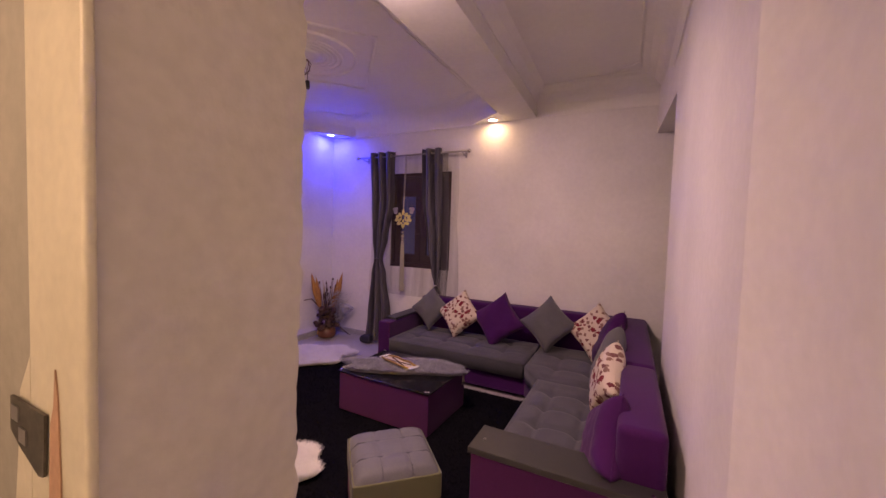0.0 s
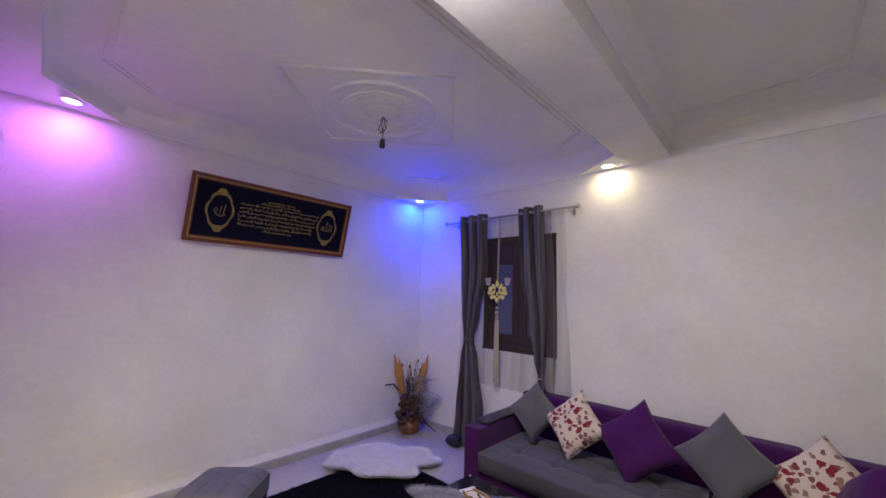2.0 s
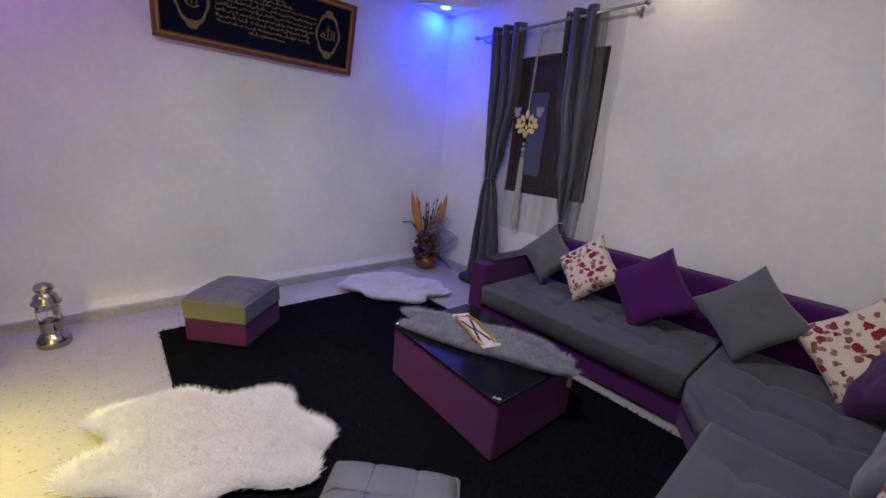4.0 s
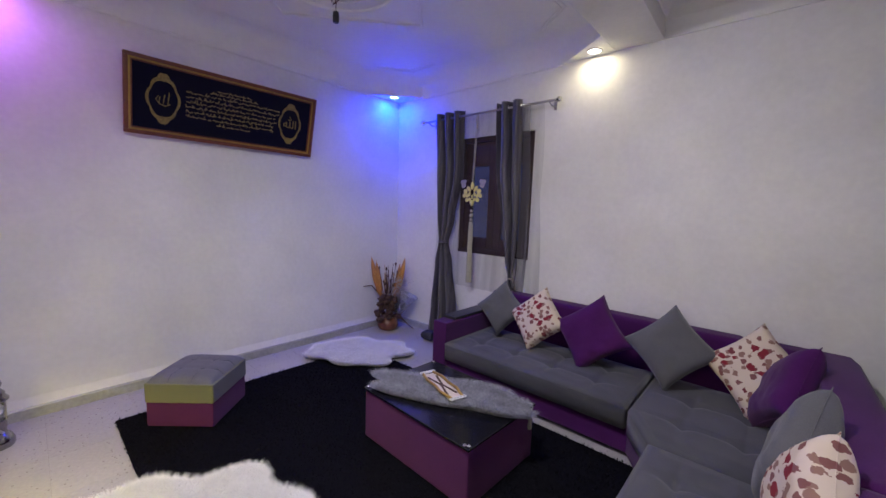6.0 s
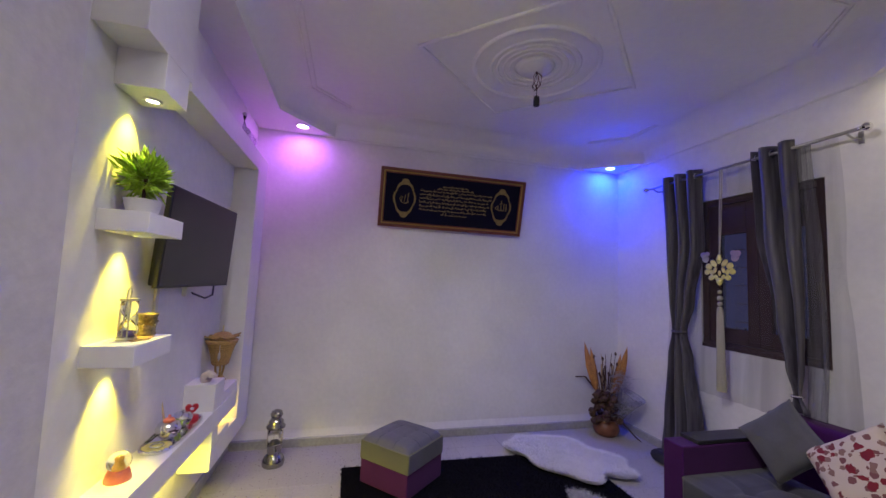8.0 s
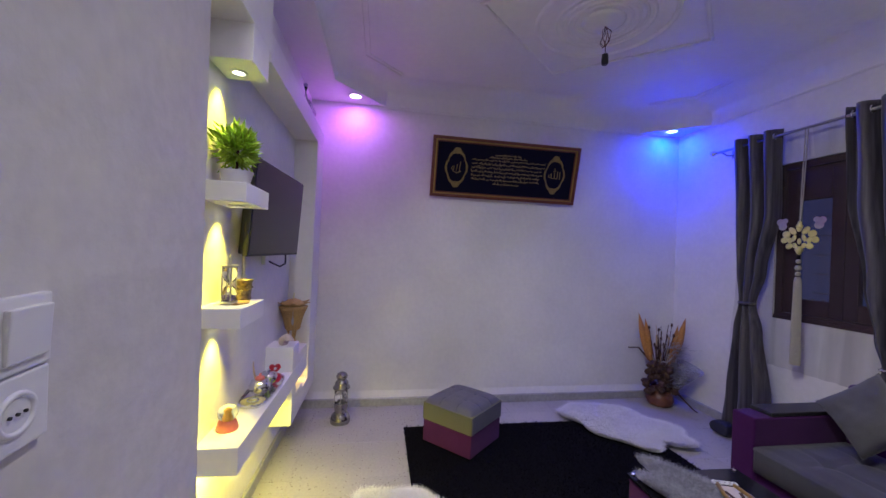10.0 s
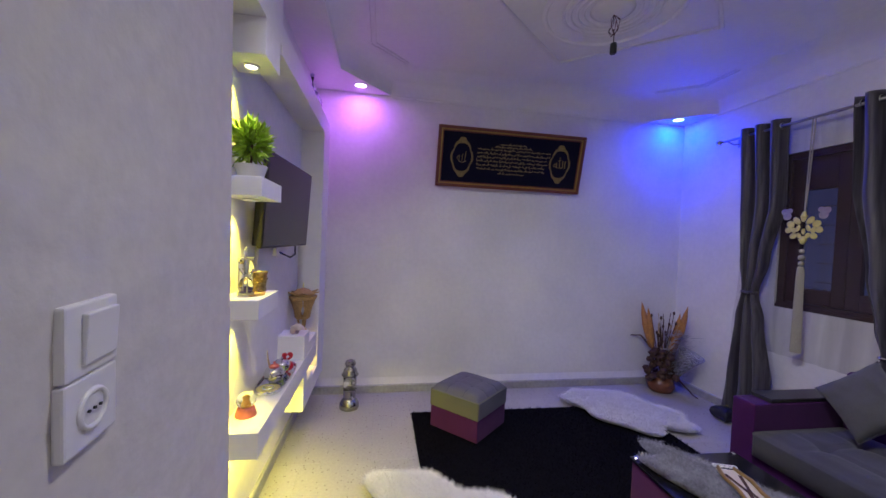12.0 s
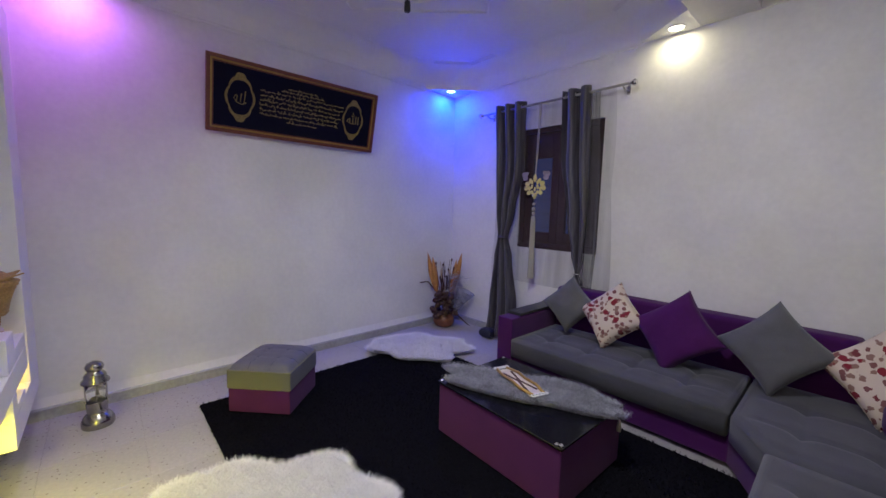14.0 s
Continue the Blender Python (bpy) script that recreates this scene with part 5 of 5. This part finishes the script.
part("body", lathe([(0.018, 0.0), (0.022, 0.004), (0.042, 0.03), (0.044, 0.045), (0.034, 0.065), (0.0, 0.070)], 24), CHROME, bowl, "", True)
part("knob", lathe([(0.004, 0.068), (0.008, 0.078), (0.0, 0.086)], 12), CHROME, bowl, "", True)
saucer = thing("saucer", (-2.005, 0.395, 0.6005), "shiny saucer with a small dish on the tray", "saucer")
part("plate", lathe([(0.030, 0.0), (0.052, 0.008), (0.054, 0.010), (0.030, 0.004), (0.0, 0.004)], 28), GREENGOLD, saucer, "", True)
part("cup_ring", ring_tube(0.024, 0.004, 20, 6, at=(0, 0, 0.012)), CHROME, saucer, "", True)
sprig = thing("green_sprig", (-2.175, 0.40, 0.6005), "sprig of green and pale artificial flowers on the tray", "flowers")
_rnd = random.Random(3)
_b = bmesh.new()
for k in range(46):
    p = Vector((_rnd.uniform(-0.05, 0.05), _rnd.uniform(-0.025, 0.025), _rnd.uniform(0.004, 0.05)))
    d = Vector((_rnd.uniform(-1, 1), _rnd.uniform(-1, 1), _rnd.uniform(0, 1))).normalized() * 0.022
    s = d.cross(Vector((0.3, 0.5, 1))).normalized() * 0.006
    vs = [_b.verts.new(q) for q in (p, p + d * 0.5 + s, p + d, p + d * 0.5 - s)]
    _b.faces.new(vs)
part("leaf_bunch", _b, LEAF, sprig, "small green leaves", kind="stuff")
part("plume", tube([(0.045, -0.02, 0.0), (0.05, -0.03, 0.06), (0.058, -0.04, 0.11), (0.062, -0.045, 0.16)], 0.009, 7, taper=0.25), STRAW, sprig, "pale upright plume")
heart = thing("heart_ornament", (-2.345, 0.40, 0.594), "glossy red heart ornament on a red foot", "ornament")
part("foot", lathe([(0.036, 0.0), (0.036, 0.012), (0.028, 0.026), (0.0, 0.028)], 20), RED, heart, "", True)
_b = prism([(0.030 * (16 * math.sin(a) ** 3) / 16, 0.030 * (13 * math.cos(a) - 5 * math.cos(2 * a) - 2 * math.cos(3 * a) - math.cos(4 * a)) / 16) for a in [2 * math.pi * k / 36 for k in range(36)]], -0.010, 0.010, 0.003)
part("heart", _b, RED, heart, "", True, pose(0, 0, 0.060, 90, 0, 110))
_b = lathe([(0.0, -0.003), (0.008, 0.0), (0.0, 0.003)], 12)
part("inset", _b, POT, heart, "small white inset", False, pose(0.0105, 0.0038, 0.062, 90, 0, 110))
shell = thing("seashell", (-2.535, 0.395, 0.7405), "pale pinkish seashell on the gypsum block", "seashell", turn=25)
_b = bmesh.new()
_row = None
for i in range(60):
    a = i * 0.42
    g = 0.965 ** i
    ctr = Vector((0.05 - 0.10 * (1 - g), 0.022 * g * math.cos(a), 0.032 * g + 0.020 * g * math.sin(a)))
    ring = [_b.verts.new(ctr + Vector((0, math.cos(a), math.sin(a))) * 0.024 * g * math.cos(c) * (1 + 0.15 * (i % 3 == 0)) + Vector((1, 0, 0)) * 0.022 * g * math.sin(c)) for c in [2 * math.pi * k / 8 for k in range(8)]]
    if _row:
        for k in range(8):
            _b.faces.new((_row[k], _row[(k + 1) % 8], ring[(k + 1) % 8], ring[k]))
    _row = ring
part("whorl", _b, SHELL, shell, "", True)
urn = thing("wicker_urn", (-2.755, 0.395, 0.6575), "golden wicker urn with flared pointed rim on three feet", "urn")
part("base", lathe([(0.024, 0.0), (0.030, 0.004), (0.028, 0.020), (0.034, 0.028), (0.022, 0.046), (0.0, 0.048)], 18), WICKER, urn, "carved wooden base", True)
for k in range(3):
    a = 2.094 * k + 0.4
    part("foot", tube([(0.012 * math.cos(a), 0.012 * math.sin(a), 0.044), (0.020 * math.cos(a), 0.020 * math.sin(a), 0.075), (0.024 * math.cos(a), 0.024 * math.sin(a), 0.108)], 0.0055, 8), WICKER, urn)
part("body", lathe([(0.0, 0.104), (0.034, 0.105), (0.040, 0.112), (0.050, 0.160), (0.066, 0.212), (0.078, 0.232), (0.074, 0.236), (0.0, 0.230)], 24), WICKER, urn, "woven flared body", True)
for k in range(9):
    part("weave_ring", ring_tube(0.0415 + 0.0008 * k + 0.00036 * k * k, 0.0022, 24, 5, at=(0, 0, 0.118 + 0.0125 * k)), WICKER, urn)
for k in range(6):
    part("ear", prism([(0.060, -0.024), (0.104, 0.0), (0.060, 0.024)], 0.0, 0.005), WICKER, urn, "pointed rim flap", False, pose(0, 0, 0.224, 0, -20, 60 * k + 12))
part("lid", lathe([(0.064, 0.237), (0.056, 0.250), (0.036, 0.268), (0.012, 0.276), (0.0, 0.277)], 24), WICKER, urn, "low domed lid", True)
part("finial", tube([(0, 0, 0.275), (0.004, 0, 0.290), (-0.006, 0, 0.305)], 0.0025, 6), GREENGOLD, urn)
part("finial", tube([(0.002, 0, 0.285), (0.010, 0.004, 0.300)], 0.002, 6), GREENGOLD, urn)
part("thread", tube([(0.098, 0.02, 0.222), (0.099, 0.02, 0.19)], 0.0015, 5), SILVER, urn)
part("charm", lathe([(0.0, 0.0), (0.007, 0.02), (0.005, 0.04), (0.0, 0.05)], 10, at=(0.099, 0.02, 0.142)), SILVER, urn, "small hanging tassel", True)
urn.scale = (1.2, 1.2, 1.2)
candle = thing("amber_candle_lamp", (-2.67, 0.385, 0.4255), "small amber glass lamp glowing inside the gypsum box", "lamp")
part("glass_cup", lathe([(0.020, 0.0), (0.024, 0.01), (0.026, 0.045), (0.022, 0.055), (0.0, 0.056)], 18), FLAME, candle, "glowing amber glass", True)
FROST = glass("thick_pale_glass", (0.9, 0.92, 1.0), 0.12)
FROST.node_tree.nodes["Principled BSDF"].inputs["Transmission Weight"].default_value = 0.75
bottle = thing("glass_bottle", (-2.74, 0.428, 2.2255), "small clear glass bottle lying on the gypsum lintel", "bottle")
part("body", tube([(-0.10, 0, 0.035), (0.0, 0, 0.035), (0.02, 0, 0.035)], 0.032, 14), FROST, bottle, "", True)
part("neck", tube([(0.02, 0, 0.035), (0.045, 0, 0.06), (0.055, 0, 0.11)], 0.013, 12, taper=0.8), FROST, bottle, "", True)
part("stopper", lathe([(0.011, 0.0), (0.014, 0.012), (0.0, 0.022)], 12, at=(0.055, 0, 0.11)), SILVER, bottle, "", True)

bottle.scale = (1.3, 1.05, 1.3)

# ---- switch and socket on the wall end ----
_tilt = math.degrees(math.atan2(0.047, 0.566))
for name, z, label in (("light_switch", 1.245, "white rocker light switch, slightly askew on the wall end"), ("power_socket", 1.167, "white round power socket below the light switch")):
    ob = thing(name, (-0.574, 0.5970, z), label, "switch" if name == "light_switch" else "socket")
    ob.matrix_world = pose(-0.574, 0.5970, z, 0, 1.5, _tilt)
    ob.scale = (1.03, 1.0, 0.93)
    cover = part("cover", box(-0.041, 0.041, 0.0, 0.011, -0.041, 0.041, 0.003), WHITEPLASTIC, ob)
    if name == "light_switch":
        part("rocker", box(-0.034, 0.018, 0.009, 0.016, -0.028, 0.030, 0.002), WHITEPLASTIC, cover, "", False, pose(0, 0, 0, -3))
    else:
        part("well", ring_tube(0.021, 0.0035, 28, 8, at=(0, 0.011, 0), axis="Y"), WHITEPLASTIC, cover, "", True)
        part("face", box(-0.016, 0.016, 0.0105, 0.0118, -0.016, 0.016, 0.0004), WHITEPLASTIC, cover)
        for x in (-0.009, 0.0, 0.009):
            b = lathe([(0.0019, 0.0), (0.0019, 0.002)], 10)
            part("pin_hole", b, BLACKPLASTIC, cover, "dark pin hole", False, pose(x, 0.0122, 0, -90))

# ---- lantern and dried flowers ----
lantern = thing("storm_lantern", (-3.10, 0.70, 0.0), "polished steel storm lantern with a glass chimney on the floor", "lantern")
part("tank", lathe([(0.066, 0.0), (0.070, 0.008), (0.070, 0.035), (0.060, 0.060), (0.048, 0.075), (0.040, 0.085), (0.044, 0.095), (0.046, 0.150), (0.050, 0.155), (0.0, 0.156)], 32), LANTERN, lantern, "polished fuel tank", True)
part("chimney", lathe([(0.044, 0.157), (0.046, 0.20), (0.044, 0.26)], 28), GLASS, lantern, "clear glass chimney", True)
part("burner", lathe([(0.022, 0.157), (0.026, 0.17), (0.012, 0.185), (0.0, 0.187)], 18), STEEL, lantern, "", True)
for k in range(6):
    a = 2 * math.pi * k / 6
    part("guard_wire", tube([(0.051 * math.cos(a), 0.051 * math.sin(a), 0.155), (0.051 * math.cos(a), 0.051 * math.sin(a), 0.262)], 0.0022, 6), STEEL, lantern)
part("hood", lathe([(0.050, 0.260), (0.060, 0.268), (0.060, 0.278), (0.046, 0.296), (0.048, 0.310), (0.036, 0.328), (0.026, 0.334), (0.036, 0.345), (0.040, 0.362), (0.032, 0.382), (0.014, 0.392), (0.0, 0.394)], 30), LANTERN, lantern, "stepped polished hood", True)
part("wick_knob", tube([(0.045, 0.02, 0.105), (0.070, 0.03, 0.105), (0.074, 0.032, 0.105)], 0.007, 10), STEEL, lantern, "", True)
part("wick_knob", tube([(-0.045, 0.0, 0.13), (-0.062, 0.0, 0.13)], 0.009, 10), STEEL, lantern, "", True)

vase = thing("dried_flower_vase", (-3.255, 3.585, 0.0), "brown clay vase with dried stems, orange plumes and silver tinsel", "vase")
part("pot", lathe([(0.058, 0.0), (0.075, 0.01), (0.088, 0.045), (0.080, 0.085), (0.066, 0.098), (0.074, 0.112), (0.060, 0.110), (0.0, 0.09)], 26), TERRACOTTA, vase, "brown glazed clay pot", True)
_rnd = random.Random(21)
_b = bmesh.new()
for k in range(80):
    b2 = lathe([(0.0, -0.03), (0.020, -0.012), (0.026, 0.004), (0.0, 0.02)], 6)
    z = _rnd.uniform(0.09, 0.31)
    r = 0.115 * (1 - (z - 0.12) * 1.6) * _rnd.uniform(0.2, 1.0)
    a = _rnd.uniform(0, 6.28)
    bmesh.ops.transform(b2, matrix=pose(r * math.cos(a), r * math.sin(a), z, _rnd.uniform(-60, 60), _rnd.uniform(-60, 60), 0), verts=b2.verts)
    merge(_b, b2)
part("dried_tangle", _b, LEAFSTEM, vase, "dark dried seed heads", kind="stuff")
for k in range(24):
    a, r = _rnd.uniform(0, 6.28), _rnd.uniform(0.02, 0.11)
    h = _rnd.uniform(0.38, 0.62)
    part("stem", tube([(0, 0, 0.10), (0.4 * r * math.cos(a), 0.4 * r * math.sin(a), 0.3), (r * math.cos(a + 0.3), r * math.sin(a + 0.3), h)], 0.004, 5, taper=0.5), LEAFSTEM if k % 4 else STRAW, vase)
    if k % 2:
        part("bud", lathe([(0.0, -0.016), (0.008, -0.004), (0.007, 0.008), (0.0, 0.018)], 7, at=(r * math.cos(a + 0.3), r * math.sin(a + 0.3), h)), LEAFSTEM, vase, "dried bud")
for dx, dy, h in ((-0.075, -0.085, 0.64), (-0.055, -0.06, 0.60), (0.075, 0.07, 0.64), (0.055, 0.045, 0.58)):
    part("plume", lathe([(0.005, 0.0), (0.019, 0.09), (0.024, 0.17), (0.017, 0.26), (0.006, 0.32), (0.0, 0.35)], 9), PLUME, vase, "orange dried plume", True, pose(dx * 0.7, dy * 0.7, h - 0.33, -dy * 100, dx * 100, 0))
for dx in (-0.018, 0.022):
    part("reed", tube([(dx, dx, 0.2), (dx * 1.3, dx * 1.3, 0.5)], 0.006, 6), STRAW, vase, "pale reed")
part("twig", tube([(-0.02, -0.02, 0.26), (-0.10, -0.10, 0.39), (-0.16, -0.15, 0.375), (-0.21, -0.19, 0.395), (-0.22, -0.2, 0.415)], 0.007, 7, taper=0.4), LEAFSTEM, vase, "dark curled twig")
part("twig", tube([(0.05, 0.03, 0.16), (0.10, 0.07, 0.10), (0.15, 0.12, 0.03), (0.17, 0.14, 0.012)], 0.007, 7, taper=0.5), LEAFSTEM, vase, "dark fallen twig")
WRAP = mat("clear_wrapping_film", (0.42, 0.42, 0.46), 0.18)
WRAP.node_tree.nodes["Principled BSDF"].inputs["Alpha"].default_value = 0.38
part("wrapping", lathe([(0.016, 0.0), (0.030, 0.06), (0.050, 0.12), (0.085, 0.20), (0.080, 0.202), (0.046, 0.12), (0.026, 0.06), (0.0, 0.004)], 11), WRAP, vase, "clear film wrapped round a bunch", False, pose(0.085, 0.045, 0.14, -16, 18, 0))
_v, _f = [], []
for k in range(560):
    p = Vector((0.075 + _rnd.gauss(0, 0.04), 0.03 + _rnd.gauss(0, 0.03), _rnd.uniform(0.16, 0.46)))
    d = Vector((_rnd.uniform(-0.4, 1), _rnd.uniform(-0.2, 0.9), _rnd.uniform(-0.2, 1))).normalized() * _rnd.uniform(0.03, 0.09)
    s = d.cross(Vector((_rnd.random(), 1, 0.3))).normalized() * 0.0026
    i = len(_v)
    _v += [tuple(p - s), tuple(p + s), tuple(p + d)]
    _f.append((i, i + 1, i + 2))
_me = bpy.data.meshes.new("tinsel")
_me.from_pydata(_v, [], _f)
_me.materials.append(SILVER)
_o = new("tinsel", _me)
_o.parent = vase
tagged(_o, "wispy silver tinsel", kind="stuff")

lantern.scale = (1.08, 1.08, 0.98)
vase.scale = (1.35, 1.35, 1.28)

# ---- on the table ----
dish = thing("serving_tray", (-1.41, 2.455, 0.355), "narrow gold and cream tray with white scroll handles", "tray", turn=-18)
part("bed", box(-0.165, 0.165, -0.046, 0.046, 0.0, 0.006, 0.002), mat("cream_enamel", (0.62, 0.55, 0.44), 0.3, vary=0.06, scale=60), dish)
for s in (-1, 1):
    part("side_rail", tube([(-0.17, s * 0.034, 0.010), (-0.08, s * 0.054, 0.014), (0.0, s * 0.044, 0.014), (0.08, s * 0.054, 0.014), (0.17, s * 0.034, 0.010)], 0.008, 8), GILT, dish, "gold rail", True)
    b = bmesh.new()
    for k in range(5):
        ring_tube(0.010, 0.004, 14, 6, b, (s * 0.178, -0.04 + 0.02 * k, 0.012))
    part("handle", b, WHITEPLASTIC, dish, "white scroll handle", True)
for s in (-1, 1):
    part("band", prism([(-0.12, s * 0.030 - 0.007), (0.0, s * 0.004 - 0.006), (0.12, s * 0.030 - 0.007), (0.12, s * 0.030 + 0.007), (0.0, s * 0.004 + 0.006), (-0.12, s * 0.030 + 0.007)], 0.0065, 0.009), LEAFSTEM, dish, "brown curved band")
for x in (-0.412, 0.412):
    tas = thing("runner_tassel", (-1.365 + x * 1.06, 2.45 + x * 0.46, 0.320), "small cream tassel hanging at the runner's end", "tassel", "runner tassels")
    part("strands", lathe([(0.004, -0.005), (0.009, -0.025), (0.007, -0.04), (0.012, -0.085), (0.010, -0.10), (0.0, -0.10)][::-1], 10), BEIGE, tas, "", True)

# ---- floor tiles ----
TILE = 0.40
for i in range(-11, 5):
    for j in range(-7, 9):
        x0, y0 = 0.42 + i * TILE, 0.89 + j * TILE
        x1, y1 = min(x0 + TILE, 2.05), min(y0 + TILE, 4.15)
        if x0 > 2.0 or y0 > 4.1:
            continue
        part("tile", box(x0 + 0.0006, x1 - 0.0006, y0 + 0.0006, y1 - 0.0006, -0.010, 0.0, 0.0005, segments=1), TERRAZZO, floor)
